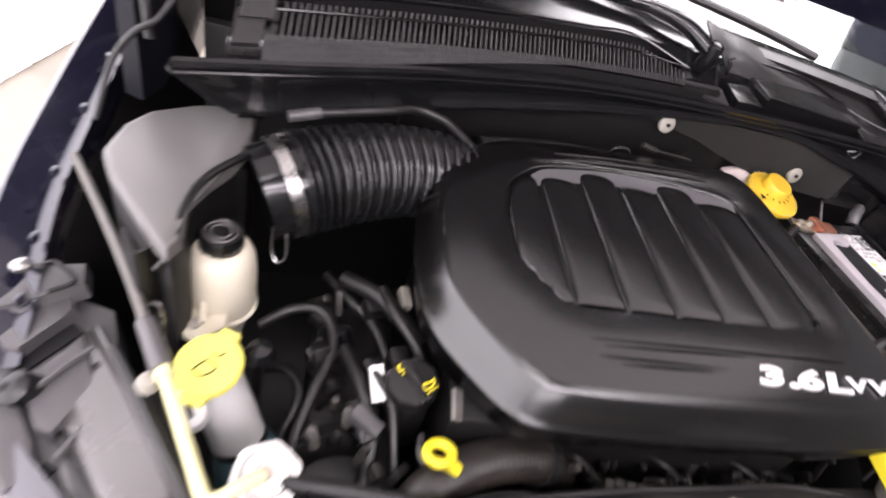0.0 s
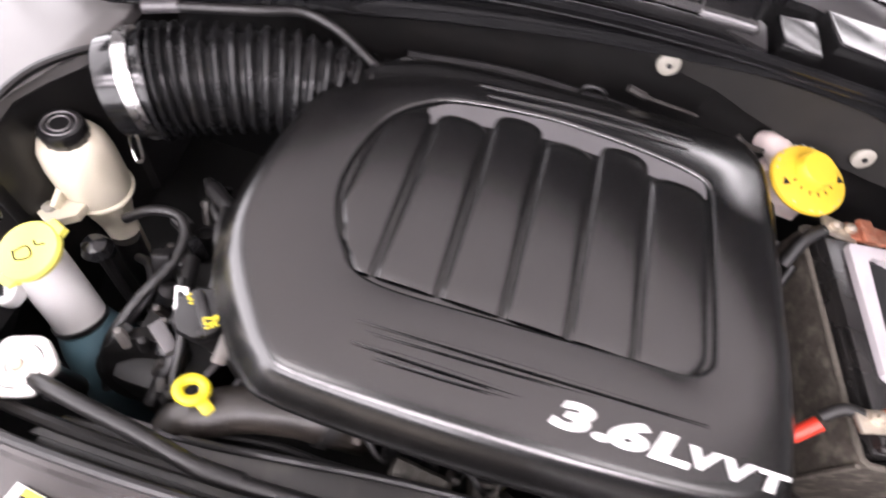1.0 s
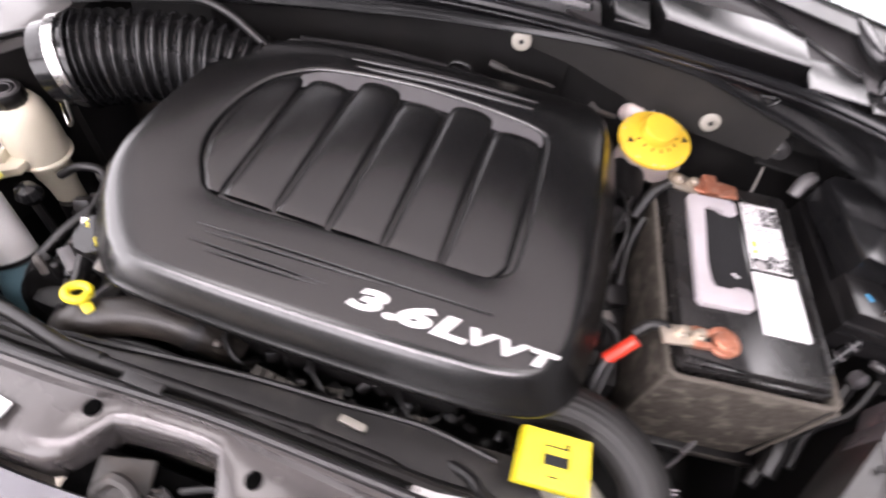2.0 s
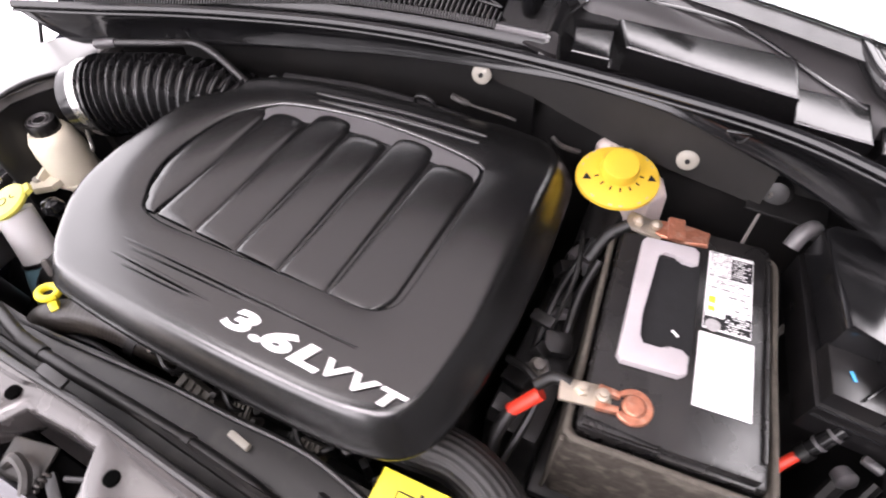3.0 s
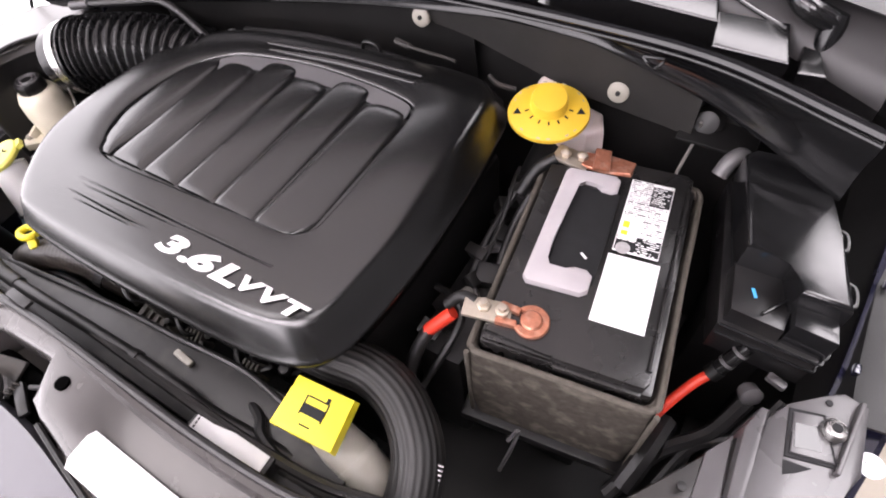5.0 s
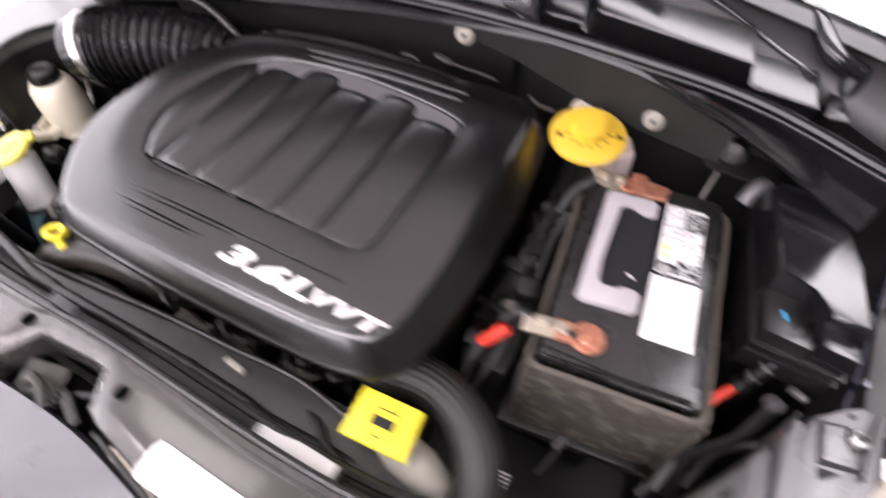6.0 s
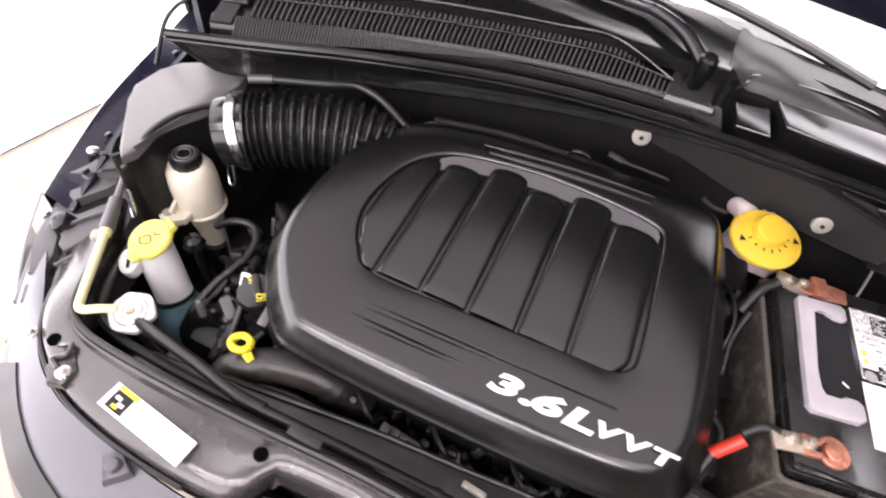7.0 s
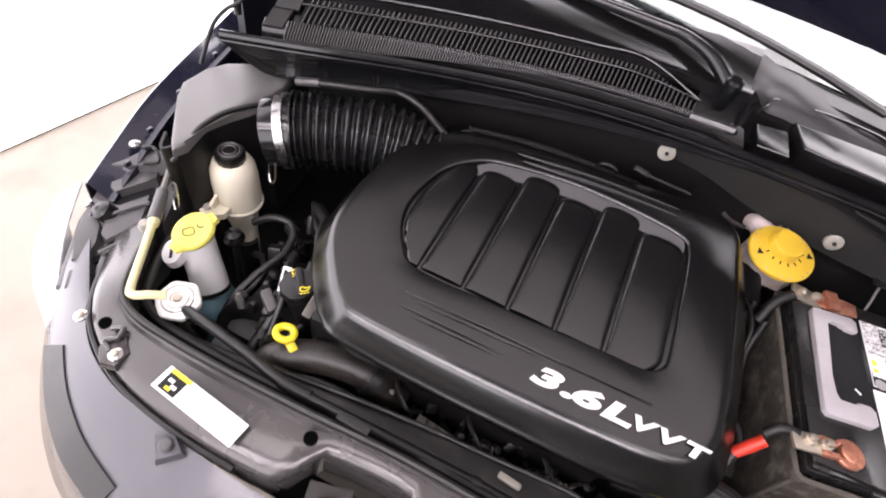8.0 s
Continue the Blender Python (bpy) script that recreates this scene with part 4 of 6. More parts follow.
part("clamp", tube([(-0.128, -0.2842, 0.9075), (-0.117, -0.2828, 0.9025)], 0.0255, 18, 4), DARK, hose)
hose = thing("front_hose", "long thin black hose along the radiator", "hose", (-0.15, -0.355, 0.93))
part("hose", tube([(-0.385, -0.33, 0.93), (-0.345, -0.337, 0.945), (-0.268, -0.348, 0.95), (-0.195, -0.360, 0.951), (-0.12, -0.360, 0.952), (-0.04, -0.357, 0.948), (0.05, -0.355, 0.945), (0.13, -0.356, 0.942), (0.165, -0.358, 0.932), (0.25, -0.352, 0.92), (0.33, -0.345, 0.90)], 0.0075, 10, 90), RUBBER, hose)
part("sleeve", tube([(-0.205, -0.3588, 0.9508), (-0.195, -0.360, 0.951), (-0.165, -0.3602, 0.9515)], 0.0088, 12, 12), DARK, hose, "matt black sleeve")
part("clamp", tube([(0.046, -0.3551, 0.9452), (0.056, -0.3550, 0.9448)], 0.0090, 12, 4), TRAY, hose)
for pts, r in (([(-0.26, -0.340, 0.918), (-0.20, -0.336, 0.924), (-0.12, -0.327, 0.928), (-0.03, -0.317, 0.926), (0.06, -0.311, 0.925), (0.16, -0.303, 0.922), (0.24, -0.312, 0.925)], 0.0038),
               ([(-0.22, -0.325, 0.90), (-0.16, -0.318, 0.905), (-0.10, -0.318, 0.90), (0.0, -0.312, 0.90), (0.10, -0.31, 0.895), (0.22, -0.30, 0.90)], 0.0035),
               ([(0.02, -0.325, 0.905), (0.09, -0.33, 0.91), (0.17, -0.325, 0.91), (0.215, -0.335, 0.925), (0.235, -0.35, 0.93), (0.27, -0.36, 0.93)], 0.006)):
    lone("wiring_loom", tube(pts, r, 8, 60), RUBBER, "black taped wiring loom along the radiator", "cable", "front cables")

# radiator shroud with its sticker
SHROUD_TOP = material("dusty_shroud_plastic", (0.012, 0.0112, 0.0108), 0.40, vary=0.2, scale=14, bump=0.15, stain=(0.075, 0.068, 0.060), stain_amount=0.8, stain_scale=15)
shroud = thing("radiator_shroud", "flat dark plastic radiator shroud", "shroud", (0.05, -0.345, 0.6))
part("top", prism([(-0.36, -0.372), (-0.10, -0.376), (0.14, -0.377), (0.34, -0.366), (0.33, -0.298), (0.18, -0.304), (0.0, -0.312), (-0.10, -0.322), (-0.17, -0.335), (-0.34, -0.350)], 0.900, 0.922, 0.004, 2), SHROUD_TOP, shroud)
part("front_wall", box((0.0, -0.372, 0.75), (0.70, 0.012, 0.34), 0.003), TRAY, shroud)
part("back_wall", box((0.0, -0.340, 0.74), (0.66, 0.012, 0.34), 0.003), TRAY, shroud)
part("clip", box((0.088, -0.3265, 0.926), (0.030, 0.009, 0.008), 0.003, pose(0, 0, 0, 0, 0, -6)), WASHER, shroud, "pale plastic clip")
sticker = thing("radiator_sticker", "white rectangular sticker with illegible small print", "sticker", (0.21, -0.37, 0.943))
part("paper", box((0.2165, -0.3733, 0.9462), (0.098, 0.0235, 0.0016), 0.0006, pose(0, 0, 0, 0, 0, 0)), PAPER, sticker)
part("backing", box((0.2165, -0.3730, 0.9330), (0.108, 0.026, 0.024), 0.003), TRAY, sticker)
for i in range(5):
    part("print_bar", box((0.1715 + 0.0004 * i, -0.3655 - 0.0042 * i, 0.9473), (0.0016, 0.003, 0.0006), 0), INK_SHADE, sticker)

# ---- labels and fittings on the radiator support ----
def beam_point(x, f=0.5):
    i = min(range(len(ci)), key=lambda k: abs(ci[k].lerp(co2[k], f).x - x))
    return ci[i].lerp(co2[i], f)


label = thing("warning_label", "white paper warning label with a dark pictogram", "label", (-0.26, -0.43, 0.958))
ang = math.atan2(-0.017, 0.12)
p0 = Vector((-0.2605, -0.4305, 0.9685))
lm = Matrix.Translation(p0) @ Euler((radians(3), radians(-4.5), ang)).to_matrix().to_4x4()
part("paper", box((0, 0, 0), (0.124, 0.029, 0.0012), 0.0004, lm), PAPER, label)
part("pictogram", box((0, 0, 0), (0.026, 0.023, 0.0006), 0, lm @ Matrix.Translation((-0.042, 0.0, 0.001))), INK_SHADE, label, "dark pictogram block")
part("yellow_bar", box((0, 0, 0), (0.030, 0.005, 0.0006), 0, lm @ Matrix.Translation((-0.040, 0.0115, 0.0012))), LEMON, label, "yellow stripe")
for i, (dx, dy) in enumerate(((-0.046, 0.002), (-0.038, -0.003), (-0.043, -0.007))):
    part("pictogram_mark", box((0, 0, 0), (0.008, 0.004, 0.0005), 0, lm @ Matrix.Translation((dx, dy, 0.0015))), (PAPER, PAPER, LEMON)[i], label)
q0 = Vector((0.197, -0.4515, 0.9745))
label = thing("wide_label", "large blank white label on the radiator support", "label", tuple(q0))
part("paper", prism([(x * 0.092 + sx * 0.0, y * 0.020) for x, y, sx in ((-1, -0.6, 0), (-0.95, -1, 0), (0.95, -1, 0), (1, -0.6, 0), (1, 0.6, 0), (0.95, 1, 0), (-0.95, 1, 0), (-1, 0.6, 0))], 0, 0.0014, 0.0004, 1, m=Matrix.Translation(q0) @ pose(0, 0, 0, 4, 2, -1)), PAPER, label)
# Raised black discs, coloured like the shade inside the support's holes.
for x, f in ((-0.123, 0.30), (0.032, 0.44), (-0.434, 0.62)):
    p = beam_point(x, f)
    lone("support_hole_shade", lathe([(0.0078, -0.006), (0.0078, 0.0012), (0.0072, 0.0014), (0.001, 0.0013)], pose(p.x, p.y, p.z + 0.0008), 20), SHADE, "black disc painting the shade of a hole in the radiator support", "hole", "holes in the radiator support")
for x, y, z in ((-0.387, -0.425, 0.956), (-0.472, -0.402, 0.938)):
    bolt = thing("flange_bolt", "bright steel flange bolt on the radiator support", "bolt", (x, y, z), "support bolts")
    part("flange", lathe([(0.0085, 0), (0.0085, 0.0015), (0.006, 0.0028)], pose(x, y, z), 20), STEEL, bolt)
    part("head", lathe([(0.005, 0.002), (0.005, 0.006), (0.0035, 0.007)], pose(x, y, z), 6), ZINC, bolt)
pad = thing("hood_bumper", "small dark rubber hood stop in a pressed recess", "rubber stop", (-0.41, -0.412, 0.945))
part("recess", prism([(-0.416, -0.408), (-0.396, -0.398), (-0.374, -0.415), (-0.376, -0.438), (-0.396, -0.444), (-0.414, -0.428)], 0.946, 0.9555, 0.003, 2, 0.003), SUPPORT, pad)
part("loop", tube([(-0.416, -0.402, 0.957), (-0.403, -0.396, 0.959), (-0.399, -0.408, 0.959), (-0.409, -0.418, 0.958), (-0.395, -0.424, 0.958)], 0.0035, 8, 30), SUPPORT, pad)
tab = thing("fascia_tab", "grey clip tab of the bumper fascia", "clip", (-0.266, -0.478, 0.94))
part("plate", prism([(-0.292, -0.474), (-0.270, -0.461), (-0.246, -0.476), (-0.268, -0.498)], 0.936, 0.948, 0.003, 2, 0.003), FASCIA, tab)
part("stud", lathe([(0.008, 0), (0.0085, 0.004), (0.006, 0.008), (0.001, 0.009)], pose(-0.268, -0.478, 0.947), 18), LAMP_GREY, tab)

latch = thing("hood_latch", "oily steel hood latch in a dark opening", "latch", (-0.06, -0.45, 0.93))
# Solid black block; its colour stands for the shade in the latch opening.
part("shade_block", box((-0.06, -0.462, 0.915), (0.16, 0.075, 0.03), 0.006), SHADE, latch)
part("plate", box((-0.085, -0.448, 0.938), (0.05, 0.04, 0.006), 0.002, pose(0, 0, 0, 10, 5, 15)), DULL, latch)
part("jaw", tube([(-0.10, -0.46, 0.94), (-0.085, -0.45, 0.955), (-0.065, -0.455, 0.952), (-0.055, -0.47, 0.942)], 0.006, 8, 24), DULL, latch)
part("spring", tube([(-0.05 + 0.004 * math.cos(i * 1.3), -0.445 - 0.002 * i * 0.6, 0.943 + 0.004 * math.sin(i * 1.3)) for i in range(16)], 0.0016, 6, 60), DULL, latch)
part("lever", box((-0.030, -0.455, 0.940), (0.045, 0.012, 0.008), 0.003, pose(0, 0, 0, 0, 0, -25)), BLACK, latch)
part("cable_end", tube([(-0.03, -0.44, 0.945), (0.0, -0.43, 0.95), (0.01, -0.445, 0.94)], 0.003, 6, 20), RUBBER, latch)

lone("seal_clip", box((-0.097, -0.374, 0.989), (0.040, 0.011, 0.005), 0.0015, pose(0, 0, 0, 0, 0, -1)), RUBBER, "flat dark grey clip on the rubber strip", "clip")


# ---- battery ----
BAT = pose(0.464, -0.024, 0.0, 0, 0, 7.6)
battery = thing("car_battery", "black car battery with a grey strap and white labels", "battery", (0.464, -0.024, 0.80))


def at_battery(u, v, z=0.0):
    return BAT @ Matrix.Translation((u, v, z))


part("case", box((0, 0, 0), (0.172, 0.268, 0.185), 0.005, at_battery(0, 0, 0.895)), BATTERY, battery)
part("lid", prism([(-0.084, -0.128), (-0.012, -0.128), (-0.012, -0.132), (0.076, -0.132), (0.080, -0.125), (0.080, 0.140), (0.072, 0.146), (-0.030, 0.146), (-0.030, 0.118), (-0.084, 0.118)], 0.985, 0.998, 0.003, 2, m=BAT), BATTERY, battery)
part("terminal_step", box((0, 0, 0), (0.072, 0.075, 0.006), 0.002, at_battery(-0.046, -0.095, 0.991)), BATTERY, battery)
strap = [(-0.062, 0.104), (-0.058, 0.110), (-0.004, 0.112), (0.002, 0.106), (0.002, 0.090), (-0.004, 0.086), (-0.016, 0.087), (-0.022, 0.095), (-0.036, 0.096), (-0.044, 0.088), (-0.048, 0.0), (-0.049, -0.026), (-0.044, -0.036), (-0.024, -0.036),
         (-0.018, -0.028), (-0.004, -0.028), (0.003, -0.034), (0.003, -0.052), (-0.004, -0.058), (-0.060, -0.060), (-0.065, -0.054)]
part("strap", prism(strap, 0.9975, 1.0065, 0.0025, 2, m=BAT), HANDLE, battery, "light grey plastic carrying strap")
part("strap_bed", box((0, 0, 0), (0.052, 0.13, 0.003), 0.001, at_battery(-0.020, 0.025, 0.9992)), INK_SHADE, battery)
white = part("label", box((0, 0, 0), (0.054, 0.086, 0.0012), 0.0005, at_battery(0.0385, -0.037, 0.9990)), PAPER, battery, "plain white label")
part("printed_label", box((0, 0, 0), (0.048, 0.108, 0.0010), 0.0004, at_battery(0.038, 0.066, 0.9988)), PAPER, battery, "white printed safety label with small illegible print")
part("label_block", box((0, 0, 0), (0.0465, 0.022, 0.0004), 0, at_battery(0.038, 0.0245, 0.9994)), INK_SHADE, battery, "black printed block")
part("label_block", box((0, 0, 0), (0.022, 0.030, 0.0004), 0, at_battery(0.050, 0.100, 0.9994)), INK_SHADE, battery, "black printed block")
rnd = random.Random(11)
for row in range(38):
    v = 0.1180 - row * 0.0028
    u = 0.0155
    while u < 0.060:
        w = rnd.choice((0.0020, 0.0035, 0.006, 0.009))
        on_black = v < 0.0355 or (u > 0.039 and v > 0.085)
        if rnd.random() < 0.22 or (u < 0.037 and 0.030 < v < 0.064) or (u < 0.034 and v < 0.028) or u + w > 0.0612:
            u += w
            continue
        part("print_bar", box((0, 0, 0), (w, rnd.choice((0.0009, 0.0014)), 0.0003), 0, at_battery(u + w / 2, v, 0.99975 if on_black else 0.9995)), PAPER if on_black else GREY_INK if row % 3 else INK_SHADE, battery)
        u += w + rnd.choice((0.0008, 0.0016, 0.003))
part("warning_panel", box((0, 0, 0), (0.020, 0.030, 0.0005), 0, at_battery(0.0255, 0.044, 0.9996)), PAPER, battery, "white warning panel")
part("warning_sign", box((0, 0, 0), (0.007, 0.009, 0.0004), 0, at_battery(0.021, 0.050, 1.0000)), LEMON, battery, "yellow warning sign")
part("warning_sign", box((0, 0, 0), (0.007, 0.006, 0.0004), 0, at_battery(0.021, 0.038, 1.0000)), LEMON, battery, "yellow warning sign")
part("round_mark", lathe([(0.008, 0), (0.008, 0.0005)], at_battery(0.024, 0.017, 0.9994), 16), GREY_INK, battery)
part("scratch", box((0, 0, 0), (0.009, 0.0025, 0.0004), 0, at_battery(-0.012, -0.008, 1.0010) @ pose(0, 0, 0, 0, 0, -40)), PAPER, battery, "small white scuff")
part("front_ridge", box((0, 0, 0), (0.085, 0.006, 0.007), 0.002, at_battery(0.033, -0.134, 0.985)), BATTERY, battery)
part("side_ridge", box((0, 0, 0), (0.004, 0.24, 0.005), 0.0015, at_battery(0.0775, 0.005, 0.9995)), BATTERY, battery)

# felt sleeve round the battery
sleeve = thing("battery_sleeve", "worn brown-grey felt thermal sleeve round the battery", "battery cover", (0.464, -0.024, 0.79))


def sleeve_ring(grow, z, wob=0.0):
    out = []
    hx, hy, r = 0.092 + grow, 0.142 + grow, 0.012
    pts = []
    for cx, cy, a0 in ((hx - r, hy - r, 0), (-hx + r, hy - r, 90), (-hx + r, -hy + r, 180), (hx - r, -hy + r, 270)):
        for k in range(5):
            a = radians(a0 + 22.5 * k)
            pts.append((cx + r * math.cos(a), cy + r * math.sin(a)))
    ring_pts = []
    for p, q in zip(pts, pts[1:] + pts[:1]):
        steps = 8 if (Vector(p) - Vector(q)).length > 0.05 else 1
        for k in range(steps):
            ring_pts.append(Vector((*Vector(p).lerp(Vector(q), k / steps), 0)))
    for p in ring_pts:
        nz = noise.noise(Vector((p.x * 14, p.y * 14, z * 10)))
        out.append(BAT @ Vector((p.x * (1 + 0.03 * wob * nz), p.y * (1 + 0.02 * wob * nz), z + 0.004 * nz * (1 if wob else 0))))
    return out


part("wrap", loft([sleeve_ring(-0.003, 0.93), sleeve_ring(-0.003, 0.976, 0.4), sleeve_ring(0.0, 0.980, 0.4), sleeve_ring(0.003, 0.976, 0.4), sleeve_ring(0.003, 0.95, 1.0), sleeve_ring(0.004, 0.90, 1.2), sleeve_ring(0.004, 0.85, 1.0), sleeve_ring(0.002, 0.80, 0.6)], closed=True), FELT, sleeve)
pr = sleeve_ring(0.0015, 0.979, 0.4)
part("piping", tube([tuple(p) for p in pr[::2]] + [tuple(pr[0])], 0.0035, 8, 160), FELT_EDGE, sleeve, "pale felt edging")
for u in (-0.095, 0.095):
    part("corner_seam", tube([tuple(BAT @ Vector((u, -0.145, z))) for z in (0.975, 0.93, 0.88, 0.81)], 0.003, 6, 20), FELT_EDGE, sleeve)
part("tray", box((0, 0, 0), (0.22, 0.31, 0.02), 0.005, at_battery(0, 0, 0.79)), BLACK, sleeve, "black battery tray")
lone("battery_tray_leg", box((0.464, -0.024, 0.675), (0.12, 0.2, 0.21), 0.01), DARK, "dark steel battery tray support", "bracket")

# front terminal with corroded copper ring and clamp
term = thing("battery_clamp", "corroded copper ring terminal with a zinc cable clamp", "battery clamp", tuple(BAT @ Vector((-0.044, -0.10, 0.993))), "battery clamps")
for r_out, h0, h1 in ((0.0205, 0.0, 0.0045), (0.0185, 0.0048, 0.0095)):
    arc = [(r_out * math.cos(q), r_out * math.sin(q)) for q in np.linspace(-2.55, 2.55, 22)] + [(0.0125 * math.cos(q), 0.0125 * math.sin(q)) for q in np.linspace(2.5, -2.5, 18)]
    part("ring", prism(arc, h0, h1, 0.0010, 1, m=at_battery(-0.040, -0.103, 0.993)), COPPER, term)
part("post", lathe([(0.0120, 0.0), (0.0112, 0.012), (0.0095, 0.0135), (0.001, 0.014)], at_battery(-0.040, -0.103, 0.992), 22), COPPER, term)
for v in (-0.0085, 0.0085):
    part("ear", box((0, 0, 0), (0.022, 0.0075, 0.010), 0.002, at_battery(-0.064, -0.104 + v, 0.999) @ pose(0, 0, 0, 0, 0, -v * 600)), COPPER, term)
part("plate", box((0, 0, 0), (0.050, 0.024, 0.005), 0.0015, at_battery(-0.086, -0.106, 1.001) @ pose(0, 0, 0, 0, 4, 8)), ZINC, term, "yellowish zinc clamp plate")
for u in (-0.070, -0.090):
    part("nut", lathe([(0.0075, 0), (0.0075, 0.005), (0.006, 0.006), (0.0045, 0.006), (0.0045, 0.011), (0.001, 0.0115)], at_battery(u, -0.104, 1.003) @ pose(0, 0, 0, 0, 0, 20), 6 if u < -0.08 else 8), ZINC, term)
part("cable_lug", tube([tuple(BAT @ Vector(p)) for p in ((-0.100, -0.100, 1.000), (-0.118, -0.098, 0.998), (-0.132, -0.105, 0.984))], 0.0065, 10, 16), DARK, term)
red = thing("battery_cable", "red sleeved battery cable", "cable", (0.34, -0.165, 0.93), "battery cables")
part("boot", tube([(0.354, -0.147, 0.974), (0.344, -0.156, 0.962), (0.331, -0.167, 0.946)], 0.0078, 12, 16), RED, red, "red rubber boot")
part("cable", tube([(0.332, -0.166, 0.947), (0.326, -0.19, 0.925), (0.328, -0.215, 0.90), (0.33, -0.24, 0.82)], 0.008, 10, 24), RUBBER, red)
term = thing("battery_clamp", "corroded copper and zinc rear battery clamp", "battery clamp", tuple(BAT @ Vector((-0.05, 0.135, 0.99))), "battery clamps")
part("strap_plate", prism([(-0.052, 0.121), (-0.020, 0.119), (0.012, 0.123), (0.014, 0.146), (-0.018, 0.151), (-0.050, 0.147)], 0.992, 1.001, 0.003, 2, 0.001, m=BAT), COPPER, term, "flat corroded copper plate")
part("fold", box((0, 0, 0), (0.020, 0.032, 0.007), 0.002, at_battery(-0.026, 0.135, 1.003) @ pose(0, 0, 0, 4, 6, 8)), COPPER, term)
part("plate", box((0, 0, 0), (0.045, 0.026, 0.006), 0.002, at_battery(-0.062, 0.132, 0.999) @ pose(0, 0, 0, 0, 5, -10)), ZINC, term)
for u in (-0.070, -0.050):
    part("nut", lathe([(0.007, 0), (0.007, 0.006), (0.004, 0.008), (0.001, 0.009)], at_battery(u, 0.133, 1.002), 6), ZINC, term)
part("lug", tube([tuple(BAT @ Vector(p)) for p in ((-0.08, 0.128, 0.998), (-0.10, 0.115, 0.985), (-0.115, 0.09, 0.96))], 0.008, 10, 14), DARK, term)
part("cable", tube([(0.352, 0.055, 0.96), (0.345, 0.02, 0.93), (0.348, -0.03, 0.90), (0.345, -0.08, 0.84), (0.34, -0.12, 0.78)], 0.006, 10, 30), DARK, term)
for pts, r in (([(0.315, 0.10, 0.95), (0.325, 0.06, 0.965), (0.333, 0.02, 0.955), (0.33, -0.03, 0.91), (0.325, -0.08, 0.88)], 0.003), ([(0.335, 0.085, 0.96), (0.322, 0.04, 0.93), (0.318, -0.01, 0.91), (0.32, -0.07, 0.88)], 0.005),
               ([(0.30, -0.10, 0.92), (0.33, -0.11, 0.93), (0.35, -0.13, 0.92), (0.34, -0.20, 0.88), (0.33, -0.24, 0.86)], 0.005)):
    lone("wiring_loom", tube(pts, r, 8, 40), DARK, "thin black wiring beside the battery", "cable", "battery wiring")
rnd = random.Random(21)
mount = thing("engine_mount", "grimy black engine mount and brackets beside the battery", "engine mount", (0.33, -0.02, 0.62))
part("base", box((0.335, -0.02, 0.76), (0.07, 0.30, 0.26), 0.015), DARK, mount)
for i in range(14):
    y = -0.15 + 0.021 * i
    part("bracket", box((0.332 + 0.02 * rnd.uniform(-1, 1), y, 0.895 + 0.02 * rnd.random()), (rnd.uniform(0.012, 0.035), rnd.uniform(0.012, 0.03), rnd.uniform(0.01, 0.03)), 0.003, pose(0, 0, 0, rnd.uniform(-25, 25), rnd.uniform(-25, 25), rnd.uniform(-40, 40))), (DARK, BLACK, DARK, LAMP_GREY)[i % 4], mount)
lone("mount_bolt", lathe([(0.012, -0.02), (0.012, 0.0), (0.008, 0.003), (0.007, 0.009), (0.001, 0.010)], pose(0.335, -0.085, 0.905, 10, 0, 0), 16), ALU, "dull grey mount bolt beside the battery", "bolt")

# ---- brake fluid reservoir ----
brake = thing("brake_reservoir", "pale brake fluid reservoir with a broad yellow cap", "fluid reservoir", (0.335, 0.165, 0.92))
part("body", prism([(0.300, 0.184), (0.305, 0.210), (0.345, 0.226), (0.388, 0.214), (0.400, 0.184), (0.382, 0.160), (0.33, 0.162)], 0.93, 0.985, 0.012, 4, 0.004), PINK, brake)
part("spout", tube([(0.297, 0.222, 0.992), (0.306, 0.204, 1.004), (0.322, 0.168, 1.003)], lambda s: 0.014 + 0.005 * s, 14, 16), PINK, brake)
CAP = pose(0.332, 0.143, 1.017, 13, 0, 24)
part("neck", lathe([(0.026, -0.04), (0.028, 0.0)], CAP @ Matrix.Translation((0, 0.008, 0)), 24), PINK, brake)
cap = part("cap", lathe([(0.034, -0.004), (0.047, -0.003), (0.050, 0.002), (0.049, 0.006), (0.036, 0.010), (0.026, 0.011)], CAP, 48, wave=lambda a, z: 1 + 0.045 * math.cos(2 * a) - 0.03 * math.sin(a) * math.sin(a) + 0.03 * math.sin(-a)), YELLOW, brake, "broad yellow screw cap")
knob_m = CAP @ Matrix.Translation((0.0, 0.005, 0.0))
part("knob", lathe([(0.024, 0.008), (0.0235, 0.022), (0.0215, 0.0255), (0.012, 0.0265), (0.001, 0.0265)], knob_m, 40, wave=lambda a, z: 1 + (0.012 * math.cos(16 * a) if z < 0.022 else 0)), YELLOW, cap)
for i in range(7):
    a = radians(198 + 24 * i)
    part("print_mark", box((0, 0, 0), (0.0055, 0.0022, 0.0005), 0, knob_m @ pose(0.029 * math.cos(a), 0.029 * math.sin(a), 0.0110, 0, 0, math.degrees(a)) @ pose(0, 0, 0, 0, 6, 0)), INK_SHADE, cap, "black printed tick")
